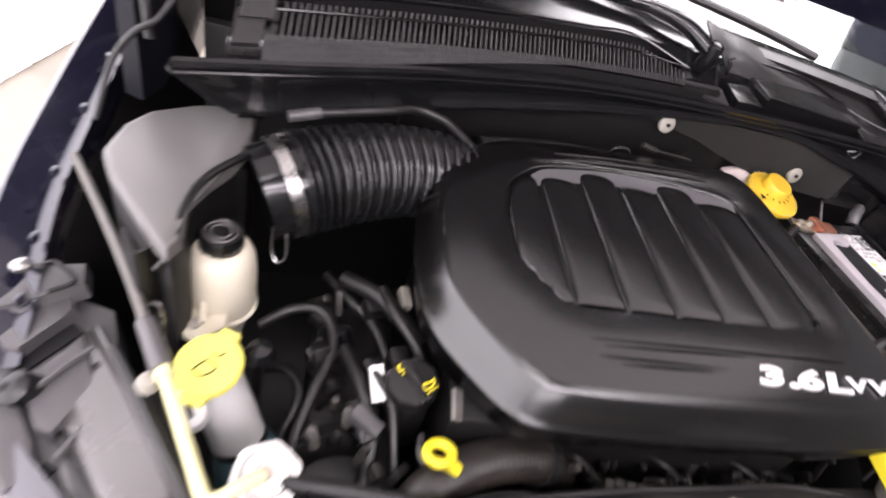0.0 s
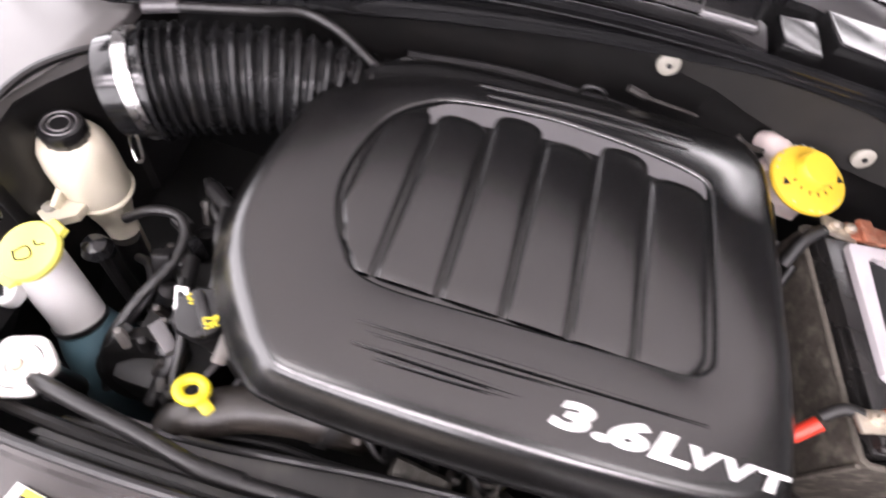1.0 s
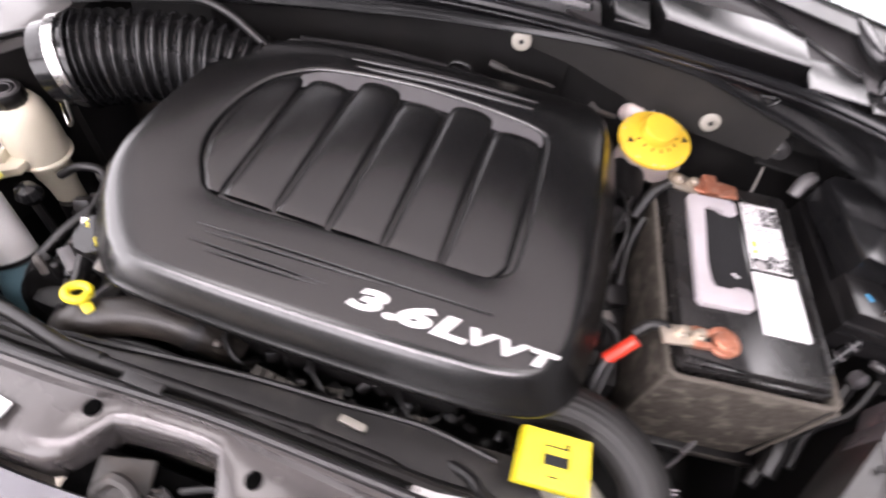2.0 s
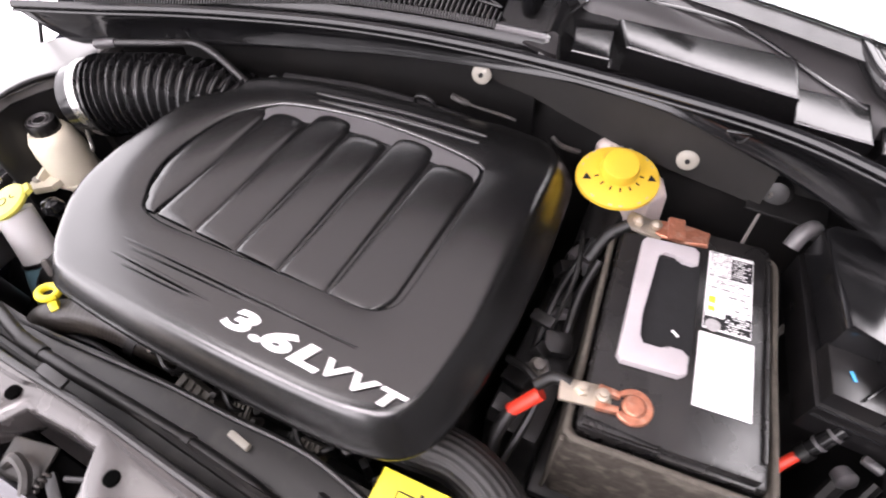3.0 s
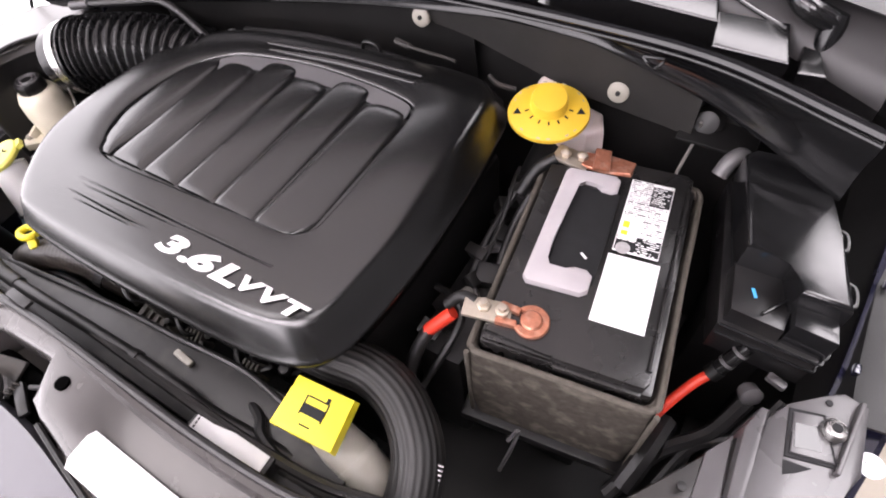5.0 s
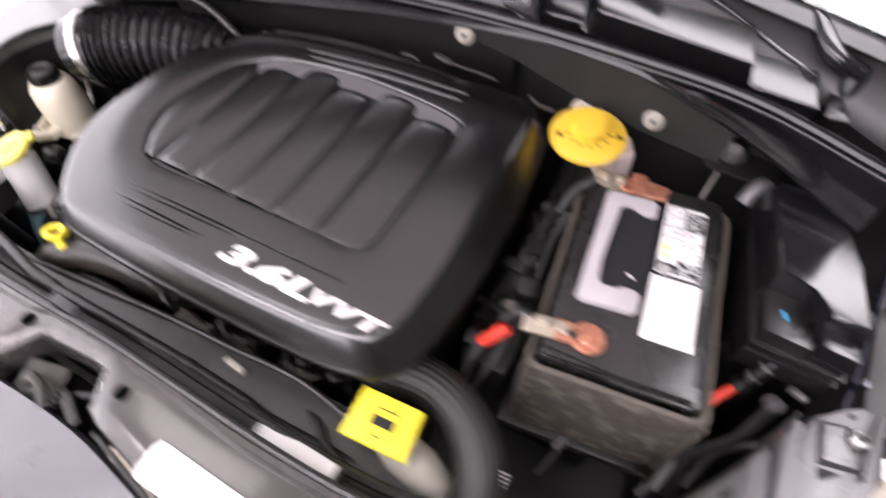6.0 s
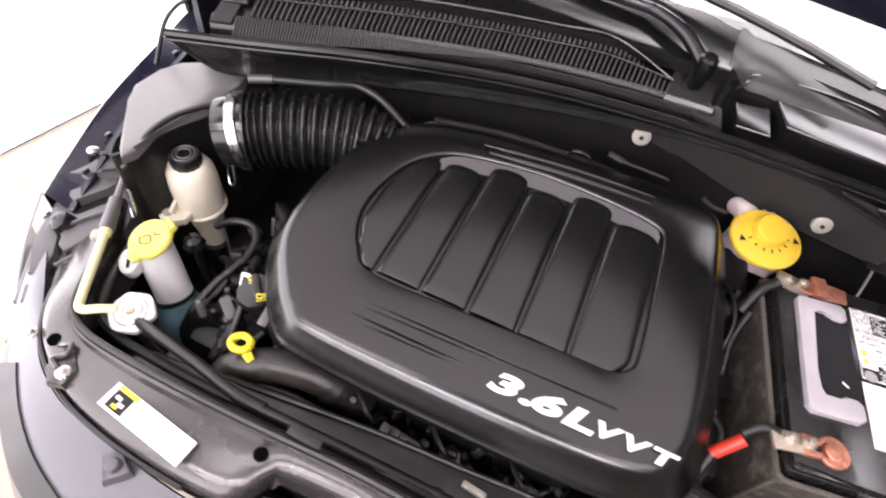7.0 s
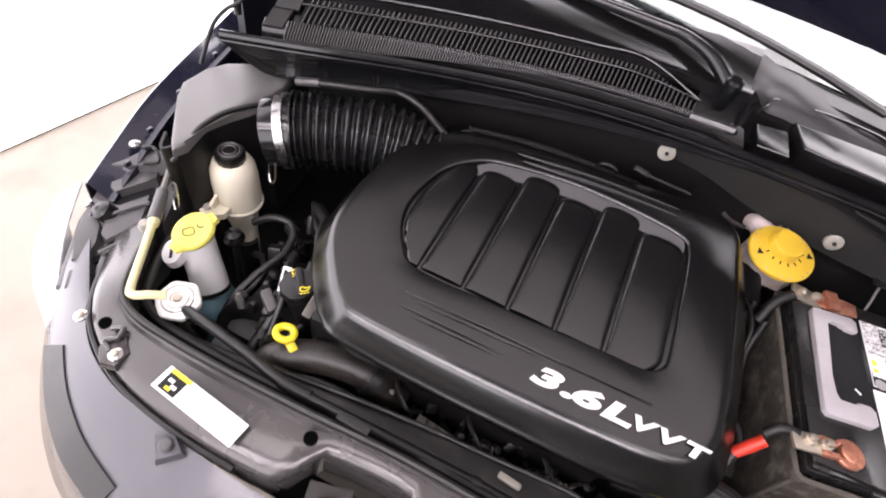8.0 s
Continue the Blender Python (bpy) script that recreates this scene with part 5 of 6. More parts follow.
for a in (188, 352):
    r = radians(a)
    bm = bmesh.new()
    tri = [bm.verts.new((CAP @ pose(0.040 * math.cos(r), 0.040 * math.sin(r), 0.0100)) @ Vector((0.0062 * math.cos(q), 0.0062 * math.sin(q), h))) for h in (0, 0.0006) for q in (0.5 * math.pi, 1.17 * math.pi, 1.83 * math.pi)]
    bm.faces.new(tri[3:])
    for i in range(3):
        bm.faces.new((tri[i], tri[(i + 1) % 3], tri[3 + (i + 1) % 3], tri[3 + i]))
    part("warning_triangle", bm, INK_SHADE, cap, "black printed triangle")
for i in range(22):
    a = radians(15 + 330 * i / 21 - 90 + 15)
    if i % 4 != 3:
        part("print_bar", box((0, 0, 0), (0.0016, 0.0046, 0.0004), 0, CAP @ pose(0.0455 * math.cos(a), 0.0445 * math.sin(a), 0.0073, 0, 0, math.degrees(a)) @ pose(0, 0, 0, 0, 14, 0)), GREY_INK, cap)
lone("brake_master_cylinder", tube([(0.33, 0.215, 0.93), (0.33, 0.16, 0.925), (0.335, 0.10, 0.92)], 0.026, 16, 10), DARK, "dark brake master cylinder under the reservoir", "cylinder")

# washers on the firewall
for x, y, z in ((0.1180, 0.188, 1.0755), (0.4020, 0.1955, 1.0345)):
    wash = thing("panel_fastener", "pale round plastic fastener with a dark centre", "fastener", (x, y, z), "firewall fasteners")
    fm = pose(x, y, z, 78, 0, 4)
    part("disc", lathe([(0.0135, -0.004), (0.0135, 0.001), (0.011, 0.003), (0.0045, 0.0032)], fm, 26), WASHER, wash)
    part("stud", lathe([(0.0030, 0.0), (0.0030, 0.0055), (0.001, 0.006)], fm, 12), INK_SHADE, wash)
lone("firewall_rod", tube([(0.085, 0.165, 1.045), (0.115, 0.165, 1.04), (0.165, 0.170, 1.035), (0.18, 0.17, 1.033)], lambda s: 0.005 if s < 0.3 else 0.0024, 8, 30), DULL, "small dark rod fitting before the firewall", "rod")
lone("wire_hanger", tube([(0.506, 0.20, 1.02), (0.507, 0.205, 0.995), (0.502, 0.17, 0.965), (0.500, 0.155, 0.94)], 0.0022, 8, 24), ALU, "thin metal wire hanger behind the battery", "wire")
lone("grommet", lathe([(0.016, 0), (0.02, 0.01), (0.014, 0.022), (0.006, 0.024)], pose(0.512, 0.225, 1.006, 60, 0, 0), 18), RUBBER, "black rubber grommet in the firewall", "grommet")
lone("vacuum_fitting", tube([(0.235, 0.165, 1.03), (0.25, 0.16, 1.025), (0.275, 0.165, 1.02)], 0.0035, 8, 12), DULL, "small metal pipe fitting by the firewall", "pipe")
lone("engine_lift_eye", tube([(0.03, 0.152, 1.02), (0.035, 0.152, 1.036), (0.05, 0.152, 1.040), (0.062, 0.152, 1.034), (0.066, 0.152, 1.018)], 0.003, 6, 24), DARK, "dark steel lifting eye behind the cover", "lifting eye")
lone("rear_harness", tube([(-0.18, 0.12, 1.02), (-0.05, 0.15, 1.02), (0.10, 0.16, 1.015), (0.22, 0.165, 1.0)], 0.008, 8, 40), RUBBER, "black wiring harness behind the engine cover", "cable")

# ---- fuse box ----
fuse = thing("fuse_box", "black plastic fuse box with a stepped lid", "fuse box", (0.625, 0.08, 0.9))
part("lid", prism([(0.563, 0.158), (0.572, 0.171), (0.625, 0.178), (0.645, 0.172), (0.672, 0.080), (0.694, -0.005), (0.649, -0.007), (0.638, 0.028), (0.594, 0.027)], 0.985, 1.032, 0.006, 3, 0.002), GLOSS, fuse)
part("front_step", prism([(0.592, 0.031), (0.641, 0.031), (0.654, -0.006), (0.652, -0.030), (0.602, -0.028)], 0.975, 1.000, 0.002, 2, 0.001), BLACK, fuse)
part("lid_front", prism([(0.652, -0.004), (0.690, -0.002), (0.694, -0.030), (0.654, -0.028)], 0.975, 1.012, 0.003, 2, 0.001), GLOSS, fuse)
part("base", prism([(0.560, 0.160), (0.575, 0.175), (0.625, 0.176), (0.650, 0.155), (0.695, -0.015), (0.690, -0.035), (0.598, -0.034)], 0.93, 0.978, 0.003, 2), BLACK, fuse)
for dz in (0.0, -0.016):
    part("rim", tube([(0.600, -0.0345, 0.979 + dz), (0.645, -0.0355, 0.979 + dz), (0.688, -0.0365, 0.979 + dz), (0.6935, -0.030, 0.979 + dz), (0.697, -0.012, 0.979 + dz), (0.680, 0.05, 0.979 + dz)], 0.0016, 6, 60), GLOSS, fuse)
for y in (0.10, 0.035):
    part("latch", tube([(0.668 + (0.1 - y) * 0.25, y + 0.012, 1.005), (0.682 + (0.1 - y) * 0.25, y + 0.010, 1.004), (0.685 + (0.1 - y) * 0.25, y - 0.010, 1.003), (0.671 + (0.1 - y) * 0.25, y - 0.012, 1.004)], 0.0025, 6, 24), BLACK, fuse)
part("paint_dab", box((0.618, 0.000, 1.0008), (0.003, 0.011, 0.0008), 0, pose(0, 0, 0, 0, 0, 25)), BLUE_DAB, fuse, "small blue paint mark")
part("divider", box((0.640, -0.006, 1.0), (0.003, 0.04, 0.012), 0.001, pose(0, 0, 0, 0, 0, -35)), GLOSS, fuse)
part("support_foot", box((0.63, 0.06, 0.78), (0.08, 0.12, 0.31), 0.01), DARK, fuse)
part("pale_fitting", tube([(0.548, 0.160, 0.985), (0.553, 0.172, 1.0), (0.562, 0.182, 1.004), (0.570, 0.19, 0.99)], 0.010, 12, 14), LAMP_GREY, fuse, "pale grey fitting")
red = thing("battery_cable", "red sleeved cable with a black plug at the fuse box", "cable", (0.61, -0.05, 0.88), "battery cables")
part("plug", tube([(0.636, -0.030, 0.955), (0.628, -0.040, 0.935), (0.620, -0.050, 0.915)], 0.0085, 12, 16), GLOSS, red)
for f in (0.2, 0.6):
    q = Vector((0.636, -0.030, 0.955)).lerp(Vector((0.620, -0.050, 0.915)), f)
    part("band", tube([tuple(q), tuple(q + Vector((-0.0012, -0.0015, -0.003)))], 0.0092, 12, 3), LAMP_GREY, red)
part("sleeve", tube([(0.619, -0.051, 0.912), (0.607, -0.065, 0.900), (0.595, -0.085, 0.885), (0.585, -0.105, 0.868), (0.58, -0.115, 0.84)], 0.0058, 10, 24), RED, red)
part("band", tube([(0.6215, -0.048, 0.9185), (0.617, -0.0535, 0.9095)], 0.0102, 12, 4), DARK, red)
lone("connector_plug", lathe([(0.010, 0), (0.012, 0.012), (0.008, 0.016), (0.001, 0.017)], pose(0.653, -0.055, 0.915, 70, 0, 30), 14), BRACKET, "grey round connector end by the fuse box", "connector")
lone("connector_plug", box((0.672, -0.045, 0.935), (0.02, 0.01, 0.008), 0.003, pose(0, 0, 0, 0, 0, -20)), BRACKET, "small grey connector by the fuse box", "connector")
for pts, r in (([(0.66, -0.06, 0.90), (0.64, -0.10, 0.87), (0.60, -0.14, 0.85), (0.57, -0.20, 0.82)], 0.009), ([(0.69, -0.05, 0.91), (0.67, -0.09, 0.88), (0.63, -0.12, 0.86), (0.61, -0.17, 0.84)], 0.006), ([(0.60, -0.10, 0.85), (0.59, -0.15, 0.86), (0.58, -0.19, 0.84)], 0.012)):
    lone("wiring_loom", tube(pts, r, 8, 30), RUBBER, "black wiring loom below the fuse box", "cable", "fuse box wiring")

# ---- right headlamp back with its pale bracket ----
lamp = thing("headlamp", "pale grey headlamp mounting bracket and housing", "headlamp", (0.64, -0.17, 0.90), "headlamps")
part("housing", prism([(0.555, -0.262), (0.643, -0.135), (0.655, -0.135), (0.655, -0.30), (0.56, -0.33)], 0.90, 0.976, 0.005, 2, 0.003), TRAY, lamp)
part("pillar", prism([(0.643, -0.132), (0.652, -0.106), (0.660, -0.106), (0.657, -0.160), (0.655, -0.30), (0.646, -0.30)], 0.92, 0.990, 0.003, 2, 0.001), BRACKET, lamp)
part("pillar", prism([(0.622, -0.165), (0.640, -0.137), (0.643, -0.20), (0.640, -0.30), (0.620, -0.30)], 0.92, 0.979, 0.002, 2, 0.001), BRACKET, lamp)
part("bracket", prism([(0.645, -0.133), (0.672, -0.088), (0.700, -0.066), (0.714, -0.055), (0.735, -0.060), (0.738, -0.125), (0.728, -0.150), (0.716, -0.185), (0.700, -0.300), (0.648, -0.300)], 0.94, 0.984, 0.004, 2, 0.002), BRACKET, lamp)
part("ridge", tube([(0.648, -0.135, 0.984), (0.652, -0.18, 0.985), (0.652, -0.23, 0.985), (0.652, -0.29, 0.984)], 0.004, 8, 24), BRACKET, lamp)
# Flat dark plates here paint the shade of the bracket's recesses.
part("window_frame", prism([(0.674, -0.094), (0.702, -0.087), (0.718, -0.131), (0.678, -0.140)], 0.982, 0.9856, 0.0006, 1), INK_SHADE, lamp)
part("window", prism([(0.6775, -0.0975), (0.6995, -0.091), (0.714, -0.1285), (0.681, -0.1355)], 0.984, 0.9885, 0.0015, 2), BRACKET, lamp)
part("pocket", prism([(0.680, -0.108), (0.696, -0.104), (0.703, -0.124), (0.683, -0.130)], 0.9882, 0.9890, 0.0, 1), GLOSS, lamp)
part("lower_pocket_shade", prism([(0.678, -0.143), (0.700, -0.140), (0.690, -0.149), (0.680, -0.156)], 0.9835, 0.9845, 0.0, 1), INK_SHADE, lamp)
adjuster = part("adjuster", lathe([(0.0105, 0), (0.0105, 0.004), (0.008, 0.008), (0.0045, 0.009), (0.004, 0.004)], pose(0.708, -0.101, 0.9885), 24), STEEL, lamp, "steel adjuster screw")
part("socket", lathe([(0.0042, 0.004), (0.0042, 0.0094), (0.001, 0.0094)], pose(0.708, -0.101, 0.9885), 12), INK_SHADE, adjuster)
part("side_rib", box((0.722, -0.10, 0.986), (0.004, 0.075, 0.010), 0.0015, pose(0, 0, 0, 0, 0, -8)), BRACKET, lamp)
part("screw", lathe([(0.004, 0), (0.004, 0.003), (0.001, 0.004)], pose(0.612, -0.205, 0.981), 12), DARK, lamp)
part("hole", lathe([(0.003, 0), (0.003, 0.001)], pose(0.703, -0.074, 0.9846), 12), INK_SHADE, lamp)
part("lens", prism([(0.70, -0.19), (0.73, -0.16), (0.76, -0.20), (0.70, -0.36), (0.60, -0.42), (0.58, -0.34)], 0.74, 0.90, 0.02, 3, 0.01), LENS, lamp, "lens whitened as if reflecting")
bolt = thing("fender_bolt", "white painted bolt on the fender flange", "bolt", (0.752, -0.108, 0.985))
part("flange", lathe([(0.011, 0), (0.011, 0.002), (0.008, 0.003)], pose(0.744, -0.110, 0.975), 20), LENS, bolt)
part("head", lathe([(0.006, 0.002), (0.006, 0.006), (0.003, 0.007)], pose(0.744, -0.110, 0.975), 6), LENS, bolt)

# ---- coolant bottle with its square yellow cap, and the big hose ----
bottle = thing("coolant_bottle", "milky plastic coolant bottle with a square yellow cap", "coolant bottle", (0.30, -0.32, 0.85))
a, b, c = Vector((0.256, -0.286, 0.983)), Vector((0.322, -0.280, 0.979)), Vector((0.251, -0.339, 0.976))
ex = (b - a).normalized()
ez = ex.cross(a - c).normalized()
ey = ez.cross(ex)
YM = Matrix(((ex.x, ey.x, ez.x, 0.2885), (ex.y, ey.y, ez.y, -0.309), (ex.z, ey.z, ez.z, 0.9765), (0, 0, 0, 1)))
cap = part("cap", prism([(-0.037, -0.0265), (0.0365, -0.0265), (0.0345, 0.0275), (-0.034, 0.0275)], -0.016, 0.0, 0.0025, 2, 0.0015, m=YM), LEMON, bottle, "square yellow cap")
part("pictogram", box((0, 0, 0), (0.026, 0.010, 0.0006), 0, YM @ Matrix.Translation((0, 0.0, 0.0004))), INK_SHADE, cap, "black tank pictogram")
part("pictogram_side", box((0, 0, 0), (0.0014, 0.020, 0.0006), 0, YM @ Matrix.Translation((0.0125, 0.003, 0.0004))), INK_SHADE, cap)
part("pictogram_side", box((0, 0, 0), (0.0014, 0.020, 0.0006), 0, YM @ Matrix.Translation((-0.0125, 0.003, 0.0004))), INK_SHADE, cap)
part("pictogram_top", box((0, 0, 0), (0.022, 0.0016, 0.0006), 0, YM @ Matrix.Translation((0.0, 0.0125, 0.0004))), INK_SHADE, cap)
part("pictogram_spout", box((0, 0, 0), (0.004, 0.006, 0.0006), 0, YM @ Matrix.Translation((0.010, 0.015, 0.0004))), INK_SHADE, cap)
part("pictogram_foot", box((0, 0, 0), (0.012, 0.0016, 0.0006), 0, YM @ Matrix.Translation((-0.001, -0.015, 0.0004))), INK_SHADE, cap)
part("neck", tube([(0.292, -0.309, 0.958), (0.310, -0.314, 0.928), (0.338, -0.320, 0.905), (0.365, -0.332, 0.88)], lambda s: 0.020 + 0.009 * s, 16, 20), WASHER, bottle, "cream filler neck")
part("body", box((0.35, -0.35, 0.80), (0.14, 0.05, 0.16), 0.02), CREAM, bottle)
part("neck_ring", tube([(0.328, -0.3175, 0.911), (0.334, -0.319, 0.908)], 0.0270, 16, 4), WASHER, bottle)
big = thing("corrugated_hose", "thick ribbed black hose curling beside the coolant cap", "hose", (0.36, -0.27, 0.9))
part("hose", tube([(0.20, -0.245, 0.93), (0.255, -0.243, 0.940), (0.305, -0.238, 0.942), (0.350, -0.250, 0.94), (0.385, -0.278, 0.935), (0.400, -0.310, 0.92), (0.402, -0.345, 0.89), (0.395, -0.37, 0.84)], 0.027, 88, 70, rings=lambda a: 1 + 0.022 * math.cos(22 * a)), RIBBED, big)
for i in range(15):
    f = i / 14
    p = Vector((0.418, -0.285, 0.945)).lerp(Vector((0.425, -0.335, 0.905)), f)
    part("clip_tooth", box(p, (0.006, 0.0016, 0.003), 0.0004, pose(0, 0, 0, 30, 10, 10)), HANDLE, big)
lone("wire_hanger", tube([(0.455, -0.215, 0.88), (0.462, -0.205, 0.895), (0.460, -0.215, 0.86), (0.452, -0.23, 0.80)], 0.0024, 8, 20), BRACKET, "pale wire loop in front of the battery", "wire")


# ---- air cleaner and intake bellows ----
air = thing("air_cleaner", "black plastic air cleaner box with its lid lightened as if lit", "air cleaner", (-0.53, -0.04, 0.86))
lid_shape = [(-0.590, -0.010), (-0.574, 0.022), (-0.532, 0.048), (-0.484, 0.072), (-0.469, 0.062), (-0.465, 0.02), (-0.464, -0.02), (-0.474, -0.055), (-0.489, -0.085), (-0.500, -0.12), (-0.492, -0.165), (-0.500, -0.184), (-0.514, -0.172), (-0.577, -0.090), (-0.594, -0.058)]
# The lid's grey holds the light falling on black plastic.
AIR_TOP = material("air_cleaner_lit_lid", (0.105, 0.100, 0.097), 0.33, vary=0.12, scale=10, bump=0.2, stain=(0.09, 0.086, 0.082), stain_amount=0.4, stain_scale=7)
part("lid", prism(lid_shape, 1.022, 1.036, 0.006, 3, 0.003), AIR_TOP, air, "lid in a lighter grey that carries its lit look")
# Sides below the lid take their shade from a near-black colour.
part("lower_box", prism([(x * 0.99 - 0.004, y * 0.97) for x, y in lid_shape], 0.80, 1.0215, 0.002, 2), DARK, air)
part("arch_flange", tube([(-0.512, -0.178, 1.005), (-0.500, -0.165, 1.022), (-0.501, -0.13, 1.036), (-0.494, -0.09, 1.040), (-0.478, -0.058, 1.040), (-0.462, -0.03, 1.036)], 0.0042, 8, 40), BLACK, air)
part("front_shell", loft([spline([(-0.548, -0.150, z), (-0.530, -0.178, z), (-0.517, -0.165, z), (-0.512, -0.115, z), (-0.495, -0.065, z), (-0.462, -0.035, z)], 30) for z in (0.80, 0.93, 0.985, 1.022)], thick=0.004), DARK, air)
part("clip_box", box((-0.478, 0.058, 1.04), (0.03, 0.035, 0.012), 0.002, pose(0, 0, 0, 0, 0, 20)), GLOSS, air)
for x, y, z in ((-0.425, -0.078, 0.955), (-0.520, -0.185, 0.935)):
    part("wire_clip", tube([(x, y, z + 0.03), (x + 0.012, y - 0.004, z + 0.032), (x + 0.016, y - 0.012, z), (x + 0.008, y - 0.014, z - 0.012), (x, y - 0.006, z), (x, y, z + 0.03)], 0.0016, 6, 40), STEEL, air, "bent steel wire clip")

bellows = thing("intake_bellows", "glossy black corrugated rubber intake hose", "intake hose", (-0.30, 0.02, 0.96))
PATH = [(-0.412, -0.028, 1.006), (-0.37, -0.006, 1.010), (-0.31, 0.022, 1.010), (-0.25, 0.045, 1.002), (-0.19, 0.058, 0.985)]
part("hose", tube(PATH, lambda s: (0.0575 - 0.005 * s) + 0.0050 * (1 if s < 0.02 else math.cos(2 * math.pi * 18 * s) * (1 if abs(math.cos(2 * math.pi * 18 * s)) < 0.6 else 0.8)), 36, 230), BELLOWS, bellows)
part("cuff", tube([(-0.446, -0.045, 0.998), (-0.43, -0.037, 1.002), (-0.408, -0.026, 1.006)], lambda s: 0.054 + 0.002 * s, 32, 12), GLOSS, bellows)
part("clamp", tube([(-0.428, -0.036, 1.003), (-0.4165, -0.030, 1.0055)], 0.0585, 36, 4), STEEL, bellows, "bright steel hose clamp")
part("clamp_screw", tube([(-0.440, 0.005, 1.040), (-0.425, 0.012, 1.042), (-0.410, 0.020, 1.042)], 0.0055, 8, 10), STEEL, bellows)
part("mouth", tube([(-0.20, 0.056, 0.988), (-0.15, 0.06, 0.975)], 0.046, 28, 6), GLOSS, bellows)
pipe = thing("breather_hose", "slim grey-black breather hose over the intake", "hose", (-0.30, 0.07, 1.03))
part("hose", tube([(-0.410, 0.012, 1.074), (-0.358, 0.030, 1.078), (-0.318, 0.046, 1.080), (-0.285, 0.066, 1.077), (-0.248, 0.066, 1.070), (-0.212, 0.064, 1.048), (-0.185, 0.062, 1.028), (-0.17, 0.06, 1.0)], 0.0056, 10, 60), RUBBER, pipe)
part("end_sleeve", tube([(-0.428, 0.005, 1.071), (-0.395, 0.017, 1.076)], 0.0068, 10, 8), BRACKET, pipe, "grey end sleeve")
part("fitting", tube([(-0.188, 0.085, 1.03), (-0.172, 0.092, 1.038), (-0.155, 0.086, 1.036)], 0.005, 8, 12), DARK, pipe)

# ---- power steering reservoir ----
ps = thing("power_steering_reservoir", "cream plastic power steering reservoir with a black cap", "fluid reservoir", (-0.462, -0.120, 0.80))
PM = pose(-0.472, -0.110, 0.792, 0, 0, 0) @ Matrix.Diagonal((0.95, 0.95, 1.0, 1))
part("body", lathe([(0.019, -0.05), (0.0215, 0.03), (0.024, 0.045), (0.024, 0.050), (0.027, 0.058), (0.027, 0.075), (0.036, 0.088), (0.0385, 0.105), (0.0385, 0.150), (0.036, 0.172), (0.030, 0.184), (0.024, 0.187)], PM, 32), CREAM, ps)
part("seam", lathe([(0.0385, 0.092), (0.0405, 0.094), (0.0405, 0.0975), (0.0385, 0.0995)], PM, 32), CREAM, ps)
cap = part("cap", lathe([(0.0215, 0.184), (0.0232, 0.187), (0.0232, 0.201), (0.0215, 0.2045), (0.001, 0.2050)], PM, 36, wave=lambda a, z: 1 + (0.035 * math.cos(14 * a) if z < 0.204 else 0)), BLACK, ps, "black knurled screw cap")
for r in (0.009, 0.015):
    part("cap_ring", lathe([(r, 0.2047), (r + 0.0015, 0.2060), (r + 0.003, 0.2047)], PM, 28), LAMP_GREY, cap)
part("ear", prism([(-0.505, -0.132), (-0.458, -0.128), (-0.458, -0.160), (-0.480, -0.180), (-0.508, -0.166)], 0.896, 0.908, 0.003, 2), CREAM, ps)
part("ear_web", box((-0.483, -0.142, 0.914), (0.006, 0.040, 0.022), 0.002, pose(0, 0, 0, 18, 0, 10)), CREAM, ps)
part("ear_bolt", lathe([(0.007, 0), (0.007, 0.004), (0.004, 0.006)], pose(-0.488, -0.162, 0.908), 8), WASHER, ps)
part("stem_hose", tube([(-0.462, -0.120, 0.80), (-0.46, -0.125, 0.74), (-0.45, -0.13, 0.62)], 0.017, 12, 14), RUBBER, ps)
lone("steering_hose", tube([(-0.425, -0.135, 0.885), (-0.395, -0.125, 0.905), (-0.365, -0.120, 0.905), (-0.347, -0.140, 0.90), (-0.345, -0.175, 0.895), (-0.36, -0.22, 0.885), (-0.372, -0.27, 0.86), (-0.375, -0.30, 0.80)], 0.0062, 10, 60), RUBBER, "black power steering return hose", "hose")
lone("steering_hose", tube([(-0.42, -0.15, 0.82), (-0.39, -0.165, 0.845), (-0.372, -0.195, 0.845), (-0.385, -0.24, 0.82), (-0.395, -0.28, 0.76)], 0.006, 10, 40), RUBBER, "black power steering pressure hose", "hose")
lone("ball_stud", lathe([(0.004, -0.014), (0.012, -0.010), (0.0165, 0.0), (0.012, 0.011), (0.004, 0.014), (0.001, 0.0145)], pose(-0.418, -0.188, 0.905), 20), GLOSS, "round black rubber knob", "rubber knob")
lone("knob_post", tube([(-0.418, -0.188, 0.90), (-0.42, -0.19, 0.80), (-0.42, -0.19, 0.66)], 0.006, 8, 10), DARK, "thin dark steel post", "post")

# ---- washer filler ----
wash = thing("washer_filler", "milky washer fluid filler neck with a yellow flip cap", "fluid filler", (-0.44, -0.235, 0.78))
WM = pose(-0.4590, -0.2210, 0.926, 14, -10, 0) @ Matrix.Diagonal((0.87, 0.87, 1.0, 1))
cap = part("cap", lathe([(0.030, -0.006), (0.036, -0.003), (0.0375, 0.002), (0.035, 0.006), (0.001, 0.0075)], WM, 40), PALE_CAP, wash, "round yellow flip cap")
part("tab", prism([(-0.011, -0.045), (0.011, -0.045), (0.016, -0.030), (-0.016, -0.030)], -0.004, 0.004, 0.002, 2, m=WM @ pose(0, 0, 0, 0, 0, -14)), PALE_CAP, cap)
